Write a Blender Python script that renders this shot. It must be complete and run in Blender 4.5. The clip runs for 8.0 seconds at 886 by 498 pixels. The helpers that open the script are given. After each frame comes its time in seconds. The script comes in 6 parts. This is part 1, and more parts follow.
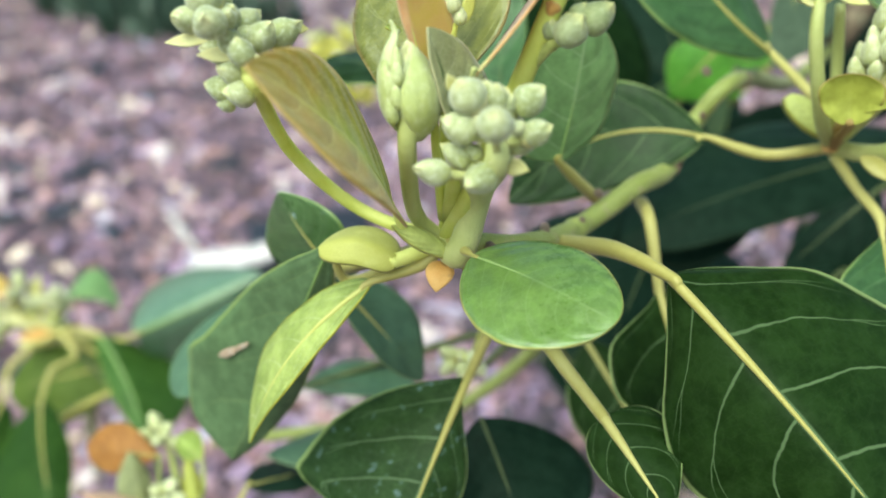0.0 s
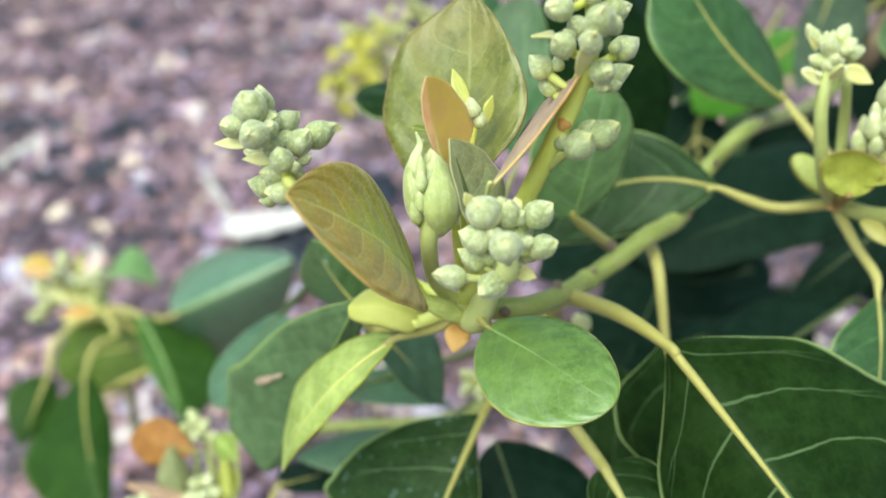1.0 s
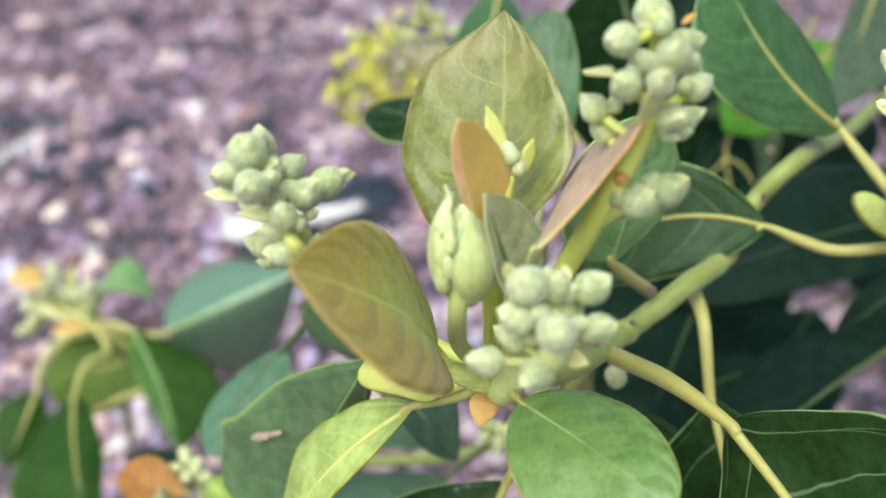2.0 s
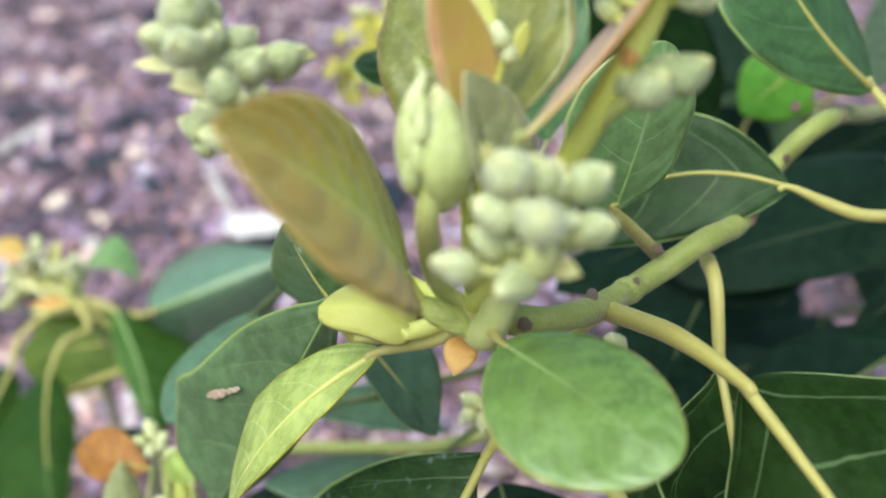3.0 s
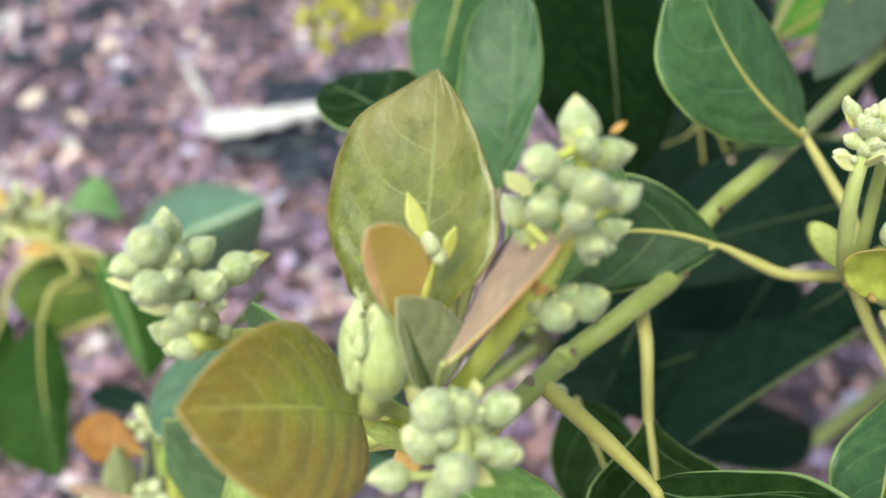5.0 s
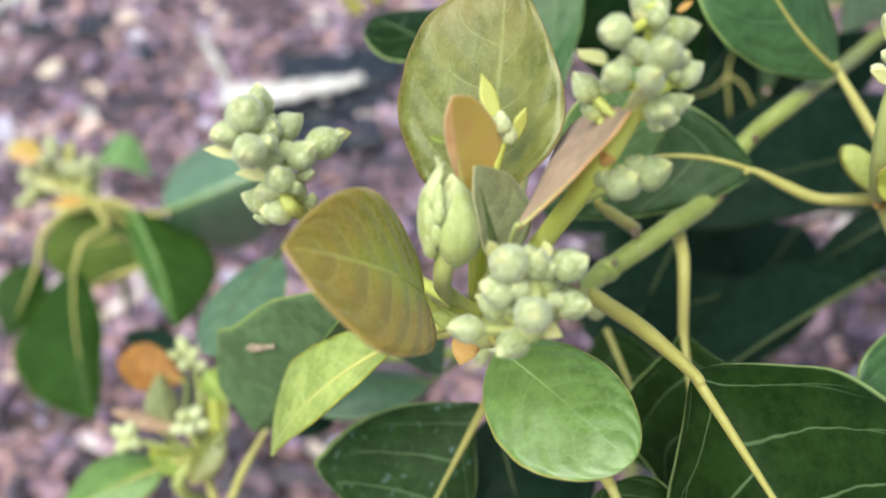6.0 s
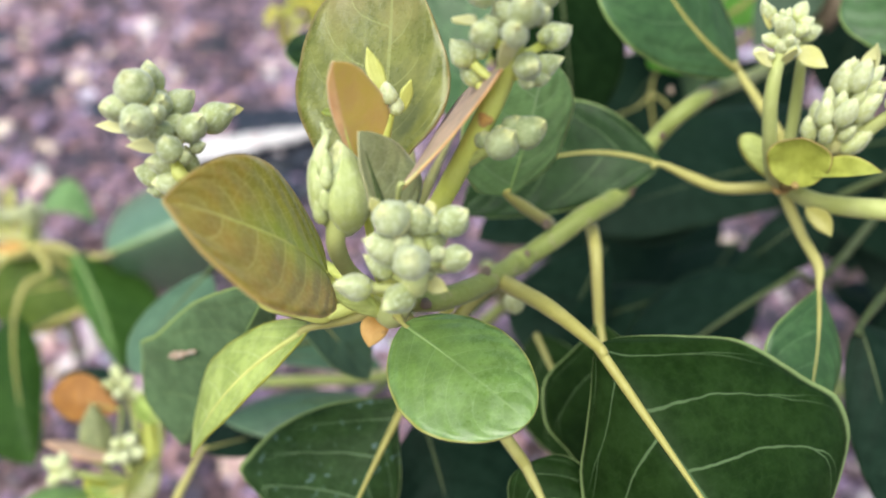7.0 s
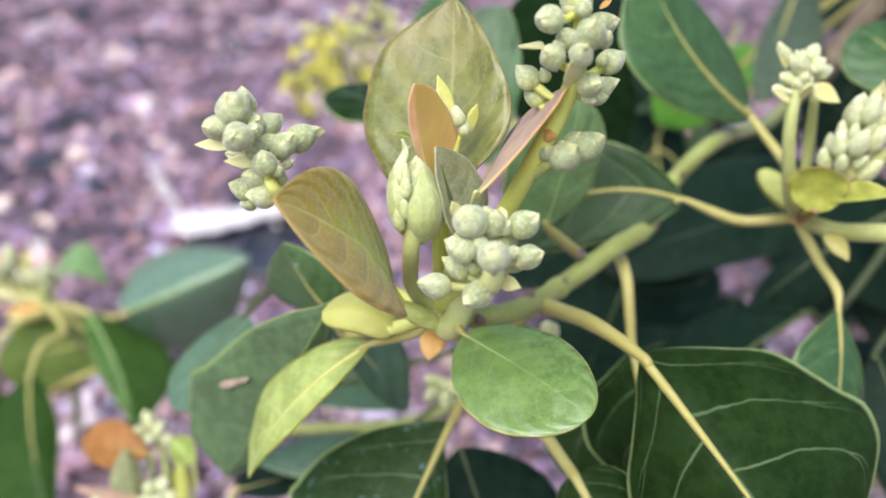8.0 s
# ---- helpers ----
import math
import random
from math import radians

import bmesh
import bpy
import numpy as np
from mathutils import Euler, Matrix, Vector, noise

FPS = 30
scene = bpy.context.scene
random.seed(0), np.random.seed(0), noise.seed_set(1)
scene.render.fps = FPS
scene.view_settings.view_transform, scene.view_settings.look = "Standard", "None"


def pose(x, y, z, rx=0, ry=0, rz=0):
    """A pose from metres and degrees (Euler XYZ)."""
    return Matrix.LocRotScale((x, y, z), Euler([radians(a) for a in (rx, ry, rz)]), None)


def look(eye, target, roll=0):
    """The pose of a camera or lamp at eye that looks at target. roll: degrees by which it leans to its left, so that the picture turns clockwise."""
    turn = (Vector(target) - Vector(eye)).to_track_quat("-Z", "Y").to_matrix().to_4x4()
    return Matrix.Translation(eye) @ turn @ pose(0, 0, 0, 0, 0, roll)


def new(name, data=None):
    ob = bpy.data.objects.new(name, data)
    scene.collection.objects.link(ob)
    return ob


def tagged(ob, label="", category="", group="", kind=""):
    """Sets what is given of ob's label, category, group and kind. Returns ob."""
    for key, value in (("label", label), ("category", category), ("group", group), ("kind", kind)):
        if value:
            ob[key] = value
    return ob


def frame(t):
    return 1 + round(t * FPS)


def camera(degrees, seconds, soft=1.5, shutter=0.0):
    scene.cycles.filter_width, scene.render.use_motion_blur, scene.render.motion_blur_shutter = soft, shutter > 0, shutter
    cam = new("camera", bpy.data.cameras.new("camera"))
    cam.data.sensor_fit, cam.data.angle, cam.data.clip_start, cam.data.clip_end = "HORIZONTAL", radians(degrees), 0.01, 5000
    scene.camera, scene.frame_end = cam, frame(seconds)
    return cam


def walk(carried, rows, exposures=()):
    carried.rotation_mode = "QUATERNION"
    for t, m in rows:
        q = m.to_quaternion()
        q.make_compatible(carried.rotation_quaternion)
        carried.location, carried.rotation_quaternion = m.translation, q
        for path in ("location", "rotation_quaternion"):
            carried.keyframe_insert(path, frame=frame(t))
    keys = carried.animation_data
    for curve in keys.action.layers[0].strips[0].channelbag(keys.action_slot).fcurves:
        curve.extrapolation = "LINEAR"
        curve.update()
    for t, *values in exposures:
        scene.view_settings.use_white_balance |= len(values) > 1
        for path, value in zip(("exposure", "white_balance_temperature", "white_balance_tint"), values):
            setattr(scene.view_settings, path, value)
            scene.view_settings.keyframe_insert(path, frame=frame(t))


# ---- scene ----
# ---- camera and walk ----
cam = camera(53.3, 8.0, soft=1.7, shutter=0.25)
cam.data.dof.use_dof = True
cam.data.dof.focus_distance = 0.132
cam.data.dof.aperture_fstop = 13.0
# seconds, x, y, z, yaw, pitch, roll
ROWS = [
    (0, 0.05968, 0.06472, 0.54934, -0.149, -27.822, -2.764),
    (0.5, 0.06001, 0.05974, 0.56453, 1.579, -30.305, -2.731),
    (1, 0.06228, 0.06268, 0.57234, 2.237, -30.749, -2.451),
    (1.2, 0.06151, 0.06304, 0.57518, 2.455, -30.590, -2.560),
    (2.3, 0.05749, 0.08914, 0.56889, 2.151, -31.373, -1.598),
    (2.5, 0.05914, 0.08883, 0.57100, 2.150, -31.672, -1.357),
    (3, 0.06139, 0.09357, 0.54990, 2.741, -29.838, 0.401),
    (3.5, 0.05110, 0.07997, 0.55956, 4.257, -30.035, 0.164),
    (4, 0.06216, 0.09122, 0.57506, 2.215, -35.142, 2.574),
    (4.2, 0.06214, 0.09523, 0.58358, 1.201, -36.881, 2.373),
    (5.3, 0.06761, 0.10389, 0.58858, 1.825, -38.859, 0.086),
    (5.5, 0.06398, 0.09852, 0.58621, 2.280, -39.234, 0.696),
    (6, 0.05903, 0.08751, 0.58272, 2.101, -39.361, 1.047),
    (6.5, 0.06610, 0.08205, 0.57571, 0.699, -38.418, 0.474),
    (7, 0.06908, 0.07791, 0.57537, -0.710, -35.719, 0.766),
    (7.5, 0.06313, 0.06891, 0.57342, -1.706, -32.581, 0.882),
    (8, 0.05725, 0.06353, 0.57297, -1.686, -30.694, 0.745),
]
walk(cam, [(t, pose(x, y, z, 90 + pitch, 0, yaw) @ pose(0, 0, 0, 0, 0, roll)) for t, x, y, z, yaw, pitch, roll in ROWS],
     [(0.0, 1.05, 6200, -15), (1.0, 1.01, 6200, -15), (2.5, 1.00, 6000, -3), (4.0, 0.93, 6200, -15), (5.5, 0.91, 6300, -8), (6.5, 0.92, 6300, -7), (8.0, 1.03, 5950, 9)])

# ---- world and sun: a soft, bright overcast sky ----
SUN_EL, SUN_ROT = radians(60), radians(-150)
world = bpy.data.worlds.new("world")
scene.world = world
world.use_nodes = True
wt = world.node_tree
sky = wt.nodes.new("ShaderNodeTexSky")
sky.sky_type = "NISHITA"
sky.sun_disc = False
sky.sun_elevation, sky.sun_rotation = SUN_EL, SUN_ROT
sky.air_density, sky.dust_density, sky.ozone_density = 0.8, 4.0, 0.8
wt.links.new(sky.outputs[0], wt.nodes["Background"].inputs[0])
wt.nodes["Background"].inputs[1].default_value = 0.125
sun = new("sun", bpy.data.lights.new("sun", "SUN"))
sun.data.energy, sun.data.angle, sun.data.color = 2.0, radians(75), (1.0, 0.97, 0.885)
sun.matrix_world = look((0, 0, 0), (-math.sin(SUN_ROT) * math.cos(SUN_EL), -math.cos(SUN_ROT) * math.cos(SUN_EL), -math.sin(SUN_EL)))


# ---- materials ----
class Nodes:
    """A short hand for building node materials."""

    def __init__(self, name):
        self.mat = bpy.data.materials.new(name)
        self.mat.use_nodes = True
        self.t = self.mat.node_tree
        self.t.nodes.clear()

    def put(self, kind, **inputs):
        n = self.t.nodes.new("ShaderNode" + kind)
        for k, v in inputs.items():
            self.plug(n.inputs[int(k[1:]) if k[0] == "i" and k[1:].isdigit() else k.replace("_", " ")], v)
        return n

    def plug(self, socket, v):
        if hasattr(v, "is_output"):
            self.t.links.new(v, socket)
        elif isinstance(v, tuple) and len(v) == 3 and socket.type == "RGBA":
            socket.default_value = (*v, 1)
        else:
            socket.default_value = v

    def math(self, op, a, b=0.0, c=0.0, clamp=False):
        n = self.put("Math", i0=a, i1=b, i2=c)
        n.operation, n.use_clamp = op, clamp
        return n.outputs[0]

    def mix(self, fac, a, b):
        n = self.t.nodes.new("ShaderNodeMix")
        n.data_type = "RGBA"
        self.plug(n.inputs[0], fac), self.plug(n.inputs[6], a), self.plug(n.inputs[7], b)
        return n.outputs[2]

    def step(self, v, lo, hi):
        n = self.put("MapRange", Value=v, i1=lo, i2=hi)
        n.interpolation_type = "SMOOTHSTEP"
        return n.outputs[0]

    def noise(self, scale, detail=3.0, vec=None, rough=0.55):
        n = self.put("TexNoise", Scale=scale, Detail=detail, Roughness=rough)
        self.plug(n.inputs["Vector"], vec if vec else self.put("TexCoord").outputs["Object"])
        return n.outputs["Fac"]

    def bump(self, h, strength, dist):
        return self.put("Bump", Height=h, Strength=strength, Distance=dist).outputs[0]

    def finish(self, shader):
        out = self.put("OutputMaterial")
        self.t.links.new(shader, out.inputs[0])
        return self.mat


def leaf_mat(name, c1, c2, vein, margin, pairs=4.6, vein_amt=0.7, net_amt=0.12, rough=0.42, glow=0.25, spots=0.0, blush=None, sheen=0.0, shine=0.32, relief=0.28, lop=0.0, quilt=0.3, edge=0.0, blush_at=(0.47, 0.87), wet=0.0, heart=None, grain=0.22, fleck=((0.26, 0.36, 0.42), 520.0, 0.46)):
    """A leaf surface: pinnate veins along the blade's own map that fork before the edge, a fine net between them, swollen fields, a pale margin and mottling."""
    m = Nodes(name)
    uv = m.put("UVMap").outputs[0]
    sep = m.put("SeparateXYZ", Vector=uv)
    u, v = sep.outputs[0], sep.outputs[1]
    side = m.math("SUBTRACT", m.math("MULTIPLY", v, 2.0), 1.0)
    a = m.math("ABSOLUTE", side)
    rnd = m.put("ObjectInfo").outputs["Random"]
    obj = m.put("TexCoord").outputs["Object"]
    wob = m.math("SUBTRACT", m.noise(55.0, 2.0, obj), 0.5)
    kink = m.math("SUBTRACT", m.noise(300.0, 2.0, obj), 0.5)
    big = m.noise(70.0, 3.0, obj)
    lag = m.math("ADD", m.math("MULTIPLY", a, 0.16), m.math("MULTIPLY", m.math("POWER", a, 3.0), 0.26))
    ph = m.math("MULTIPLY", m.math("SUBTRACT", u, lag), pairs)
    ph = m.math("ADD", ph, m.math("MULTIPLY", m.math("GREATER_THAN", side, 0.0), 0.37))
    ph = m.math("ADD", ph, m.math("ADD", m.math("MULTIPLY", wob, 0.32), m.math("ADD", m.math("MULTIPLY", kink, 0.07), rnd)))
    d = m.math("ABSOLUTE", m.math("SUBTRACT", m.math("FRACT", ph), 0.5))
    fork = m.math("MAXIMUM", m.math("SUBTRACT", a, m.math("ADD", 0.50, m.math("MULTIPLY", big, 0.35))), 0.0)
    d = m.math("ABSOLUTE", m.math("SUBTRACT", d, m.math("MULTIPLY", fork, 0.45)))
    wid = m.math("SUBTRACT", 0.026, m.math("MULTIPLY", a, 0.017))
    line = m.math("SUBTRACT", 1.0, m.step(m.math("DIVIDE", d, wid), 0.35, 1.5))
    line = m.math("MULTIPLY", m.math("MULTIPLY", line, m.math("SUBTRACT", 1.0, m.step(a, 0.78, 0.97))), m.math("ADD", 0.45, m.math("MULTIPLY", m.noise(160.0, 2.0, obj), 0.8)), clamp=True)
    mid = m.math("SUBTRACT", 1.0, m.step(a, 0.012, 0.034))
    comb = m.put("CombineXYZ", X=m.math("MULTIPLY", u, 26.0), Y=m.math("MULTIPLY", side, 8.0), Z=m.math("MULTIPLY", rnd, 30.0)).outputs[0]
    warp = m.put("VectorMath", i0=comb, i1=m.put("CombineXYZ", X=m.math("MULTIPLY", wob, 2.2), Y=m.math("MULTIPLY", wob, 2.2)).outputs[0]).outputs[0]
    vor = m.put("TexVoronoi", Vector=warp, Scale=1.0)
    vor.feature = "DISTANCE_TO_EDGE"
    net = m.math("SUBTRACT", 1.0, m.step(vor.outputs["Distance"], 0.0, 0.09))
    fine = m.noise(900.0, 4.0, obj)
    col = m.mix(m.step(m.math("ADD", big, m.math("MULTIPLY", m.math("SUBTRACT", rnd, 0.5), 0.25)), 0.3, 0.7), c1, c2)
    col = m.mix(m.math("MULTIPLY", m.step(fine, 0.35, 0.8), grain), col, tuple(min(1.0, x * 1.7 + 0.01) for x in c2))
    patchy = m.step(m.noise(260.0, 3.0, obj, 0.65), 0.36, 0.66)
    col = m.mix(m.math("MULTIPLY", m.math("SUBTRACT", 1.0, patchy), 0.4), col, tuple(x * 0.62 for x in c1))
    col = m.mix(m.math("MULTIPLY", patchy, 0.22), col, tuple(min(1.0, x * 1.35 + 0.004) for x in c2))
    if blush:
        where = m.math("ADD", m.math("MULTIPLY", u, 0.5), m.math("ADD", m.math("MULTIPLY", big, 0.7), m.math("ADD", m.math("MULTIPLY", m.step(side, -0.04, 0.1), lop), m.math("MULTIPLY", a, edge))))
        col = m.mix(m.math("MULTIPLY", m.step(where, *blush_at), m.math("ADD", 0.6, m.math("MULTIPLY", patchy, 0.3))), col, blush)
    if heart:
        col = m.mix(m.math("MULTIPLY", m.math("MULTIPLY", m.step(m.math("ADD", a, m.math("MULTIPLY", wob, 0.6)), 0.42, 0.02), m.step(u, 0.95, 0.25)), 0.75), col, heart)
    col = m.mix(m.math("MULTIPLY", net, net_amt), col, vein)
    col = m.mix(m.math("MULTIPLY", m.math("MAXIMUM", line, mid), vein_amt), col, vein)
    col = m.mix(m.math("MULTIPLY", m.step(a, 0.955, 0.985), 0.85), col, margin)
    r = m.math("ADD", rough, m.math("MULTIPLY", m.math("SUBTRACT", fine, 0.5), 0.25))
    r = m.math("ADD", r, m.math("MULTIPLY", m.math("SUBTRACT", big, 0.5), 0.3))
    if spots:
        dot = m.math("MULTIPLY", m.step(m.noise(fleck[1], 1.0, obj), 0.64, 0.74), m.step(m.noise(60.0, 1.0, obj), fleck[2], fleck[2] + 0.14))
        col = m.mix(m.math("MULTIPLY", dot, spots), col, fleck[0])
    field = m.math("COSINE", m.math("MULTIPLY", m.math("SUBTRACT", m.math("FRACT", ph), 0.5), 6.2832))
    h = m.math("ADD", m.math("MULTIPLY", field, -quilt), m.math("ADD", m.math("MULTIPLY", net, -0.02), m.math("MULTIPLY", line, -0.25 * quilt)))
    h = m.math("ADD", h, m.math("ADD", m.math("MULTIPLY", fine, 0.25), m.math("MULTIPLY", big, 0.8)))
    nrm = m.bump(h, relief, 0.0006)
    p = m.put("BsdfPrincipled", Base_Color=col, Roughness=r, Normal=nrm)
    p.inputs["Specular IOR Level"].default_value = shine
    p.inputs["Sheen Weight"].default_value = sheen
    if wet:
        p.inputs["Coat Weight"].default_value = wet
        p.inputs["Coat Roughness"].default_value = 0.28
        m.plug(p.inputs["Coat Normal"], nrm)
    tr = m.put("BsdfTranslucent", Color=m.mix(0.2, col, tuple(min(1.0, x * 1.6) for x in c2)), Normal=nrm)
    return m.finish(m.put("MixShader", i0=glow, i1=p.outputs[0], i2=tr.outputs[0]).outputs[0])


def skin_mat(name, c1, c2, c3=None, scale=120.0, rough=0.5, glow=0.12, sheen=0.0, bump=0.3):
    """Stems, petioles and buds: two tones, fleck and fine relief."""
    m = Nodes(name)
    obj = m.put("TexCoord").outputs["Object"]
    rnd = m.put("ObjectInfo").outputs["Random"]
    big, fine = m.noise(scale, 3.0, obj), m.noise(scale * 9, 3.0, obj)
    col = m.mix(m.step(m.math("ADD", big, m.math("MULTIPLY", m.math("SUBTRACT", rnd, 0.5), 0.35)), 0.33, 0.68), c1, c2)
    if c3:
        col = m.mix(m.math("MULTIPLY", m.step(m.noise(scale * 2.3, 4.0, obj), 0.57, 0.7), 0.75), col, c3)
    col = m.mix(m.math("MULTIPLY", fine, 0.18), col, tuple(min(1.0, x * 1.5) for x in c2))
    nrm = m.bump(m.math("ADD", fine, m.math("MULTIPLY", big, 1.5)), bump, 0.0004)
    p = m.put("BsdfPrincipled", Base_Color=col, Roughness=rough, Normal=nrm)
    p.inputs["Sheen Weight"].default_value = sheen
    p.inputs["Sheen Roughness"].default_value = 0.4
    tr = m.put("BsdfTranslucent", Color=col, Normal=nrm)
    return m.finish(m.put("MixShader", i0=glow, i1=p.outputs[0], i2=tr.outputs[0]).outputs[0])


def bud_mat(name, c1, c2, tip, sheen=0.15, glow=0.22, down=(0.72, 0.74, 0.58), foot=(0.50, 0.53, 0.13)):
    """A bud one unit long: greener foot, downy flanks, cream tip."""
    m = Nodes(name)
    obj = m.put("TexCoord").outputs["Object"]
    rnd = m.put("ObjectInfo").outputs["Random"]
    shift = m.put("VectorMath", i0=obj, i1=m.put("CombineXYZ", X=m.math("MULTIPLY", rnd, 40.0)).outputs[0]).outputs[0]
    z = m.put("SeparateXYZ", Vector=obj).outputs[2]
    big, fine = m.noise(3.0, 3.0, shift), m.noise(26.0, 3.0, shift)
    col = m.mix(m.step(m.math("ADD", big, m.math("MULTIPLY", m.math("SUBTRACT", rnd, 0.5), 0.4)), 0.35, 0.65), c1, c2)
    col = m.mix(m.math("MULTIPLY", m.step(m.math("ADD", z, m.math("MULTIPLY", big, 0.3)), 0.95, 1.2), 0.8), col, tip)
    col = m.mix(m.math("MULTIPLY", m.step(m.math("ADD", z, m.math("MULTIPLY", m.math("SUBTRACT", big, 0.5), 0.8)), 0.55, 0.05), 0.75), col, foot)
    col = m.mix(m.math("MULTIPLY", m.step(m.noise(8.0, 5.0, shift, 0.65), 0.42, 0.72), 0.5), col, down)
    col = m.mix(m.math("MULTIPLY", m.step(m.noise(5.0, 4.0, shift, 0.6), 0.52, 0.30), 0.45), col, tuple(x * 0.68 for x in c1))
    nrm = m.bump(m.math("ADD", fine, m.math("MULTIPLY", big, 2.0)), 0.2, 0.008)
    p = m.put("BsdfPrincipled", Base_Color=col, Roughness=0.6, Normal=nrm)
    p.inputs["Sheen Weight"].default_value = sheen
    p.inputs["Sheen Roughness"].default_value = 0.4
    tr = m.put("BsdfTranslucent", Color=col, Normal=nrm)
    return m.finish(m.put("MixShader", i0=glow, i1=p.outputs[0], i2=tr.outputs[0]).outputs[0])


LEAF = leaf_mat("mature_leaf_upper", (0.009, 0.022, 0.004), (0.016, 0.035, 0.007), (0.19, 0.27, 0.13), (0.30, 0.38, 0.15), rough=0.38, pairs=4.0, vein_amt=0.46, net_amt=0.012, shine=0.06, glow=0.10, relief=0.4, quilt=0.25)
LEAF_SPOT = leaf_mat("mature_leaf_spotted", (0.018, 0.038, 0.010), (0.029, 0.056, 0.016), (0.240, 0.330, 0.180), (0.30, 0.38, 0.14), rough=0.36, spots=0.25, pairs=4.0, vein_amt=0.4, net_amt=0.03, shine=0.07, glow=0.10, relief=0.4)
# copy of the mature leaf, darkened in colour for the tree's shade
LEAF_SHADE_TONE = leaf_mat("leaf_upper_shade_in_colour", (0.006, 0.016, 0.009), (0.011, 0.025, 0.015), (0.025, 0.042, 0.028), (0.030, 0.050, 0.026), rough=0.40, net_amt=0.02, vein_amt=0.3, shine=0.05, glow=0.06, relief=0.4)
# darkest copy: the deep shade behind the flower stalk is in its colour
LEAF_DEEP_SHADE_TONE = leaf_mat("matt_leaf_deep_shade_in_colour", (0.004, 0.012, 0.003), (0.008, 0.020, 0.005), (0.02, 0.038, 0.014), (0.03, 0.05, 0.018), rough=0.55, net_amt=0.02, vein_amt=0.3, shine=0.02, glow=0.06, relief=0.4)
FOLDED = leaf_mat("folded_dark_leaf", (0.014, 0.033, 0.008), (0.023, 0.050, 0.014), (0.20, 0.28, 0.12), (0.30, 0.38, 0.15), rough=0.36, pairs=4.0, vein_amt=0.4, net_amt=0.02, shine=0.15, glow=0.10, relief=0.4)
DUSKY = leaf_mat("dusky_leaf_under", (0.060, 0.090, 0.055), (0.085, 0.120, 0.075), (0.10, 0.14, 0.08), (0.12, 0.16, 0.08), rough=0.5, net_amt=0.03, vein_amt=0.2, shine=0.3)
TEAL = leaf_mat("teal_leaf_upper", (0.062, 0.120, 0.066), (0.090, 0.160, 0.090), (0.17, 0.26, 0.14), (0.26, 0.36, 0.16), rough=0.36, net_amt=0.03, vein_amt=0.35, shine=0.6)
SAP_DARK = leaf_mat("sapling_leaf_dark", (0.020, 0.050, 0.006), (0.034, 0.076, 0.011), (0.10, 0.16, 0.04), (0.18, 0.26, 0.06), rough=0.42, net_amt=0.03, vein_amt=0.35, shine=0.12)
# sapling leaf brightened to olive, as if light came through it
SAP_OLIVE_LIT = leaf_mat("sapling_leaf_olive_backlight_in_colour", (0.085, 0.135, 0.018), (0.125, 0.178, 0.028), (0.26, 0.30, 0.08), (0.30, 0.34, 0.08), rough=0.42, net_amt=0.03, vein_amt=0.3, shine=0.15, glow=0.4)
SAP_MID = leaf_mat("sapling_leaf_green", (0.040, 0.092, 0.013), (0.062, 0.132, 0.022), (0.16, 0.24, 0.07), (0.28, 0.36, 0.08), rough=0.40, net_amt=0.03, vein_amt=0.4, shine=0.2)
YOUNG = leaf_mat("half_grown_leaf_upper", (0.158, 0.272, 0.090), (0.212, 0.338, 0.122), (0.440, 0.550, 0.300), (0.50, 0.55, 0.22), rough=0.40, vein_amt=0.5, net_amt=0.08, shine=0.5, relief=0.28)
# green paled towards teal: part of the sky's reflection sits in the colour
GLOSSY = leaf_mat("glossy_leaf_upper", (0.120, 0.210, 0.115), (0.160, 0.262, 0.150), (0.320, 0.420, 0.250), (0.380, 0.460, 0.220), rough=0.34, net_amt=0.04, vein_amt=0.4, shine=1.0, relief=0.4, wet=0.8)
# here the bluish-white flecks are glints painted into the colour
MID_GLINT = leaf_mat("middle_leaf_painted_glints", (0.080, 0.155, 0.048), (0.112, 0.195, 0.066), (0.20, 0.30, 0.14), (0.26, 0.36, 0.10), rough=0.32, net_amt=0.06, shine=0.6, spots=0.9, wet=0.2, fleck=((0.60, 0.74, 0.84), 300.0, 0.36))
UNDER = leaf_mat("mature_leaf_under", (0.098, 0.160, 0.070), (0.135, 0.205, 0.095), (0.20, 0.27, 0.11), (0.28, 0.35, 0.10), rough=0.6, net_amt=0.08, vein_amt=0.5)
MID = leaf_mat("middle_leaf_upper", (0.040, 0.090, 0.028), (0.062, 0.128, 0.042), (0.18, 0.28, 0.13), (0.28, 0.38, 0.12), rough=0.38, net_amt=0.06, vein_amt=0.45, shine=0.4, relief=0.4)
FRESH = leaf_mat("fresh_leaf_upper", (0.110, 0.195, 0.036), (0.160, 0.255, 0.056), (0.30, 0.40, 0.17), (0.40, 0.38, 0.10), rough=0.32, pairs=5.5, net_amt=0.16, vein_amt=0.30, glow=0.22, shine=0.6, relief=0.4, quilt=0.15, wet=0.6)
LIME = leaf_mat("lime_leaf", (0.295, 0.392, 0.068), (0.450, 0.518, 0.155), (0.740, 0.770, 0.500), (0.580, 0.530, 0.070), rough=0.45, pairs=6.5, net_amt=0.14, vein_amt=0.45, glow=0.34, relief=0.5, quilt=0.2)
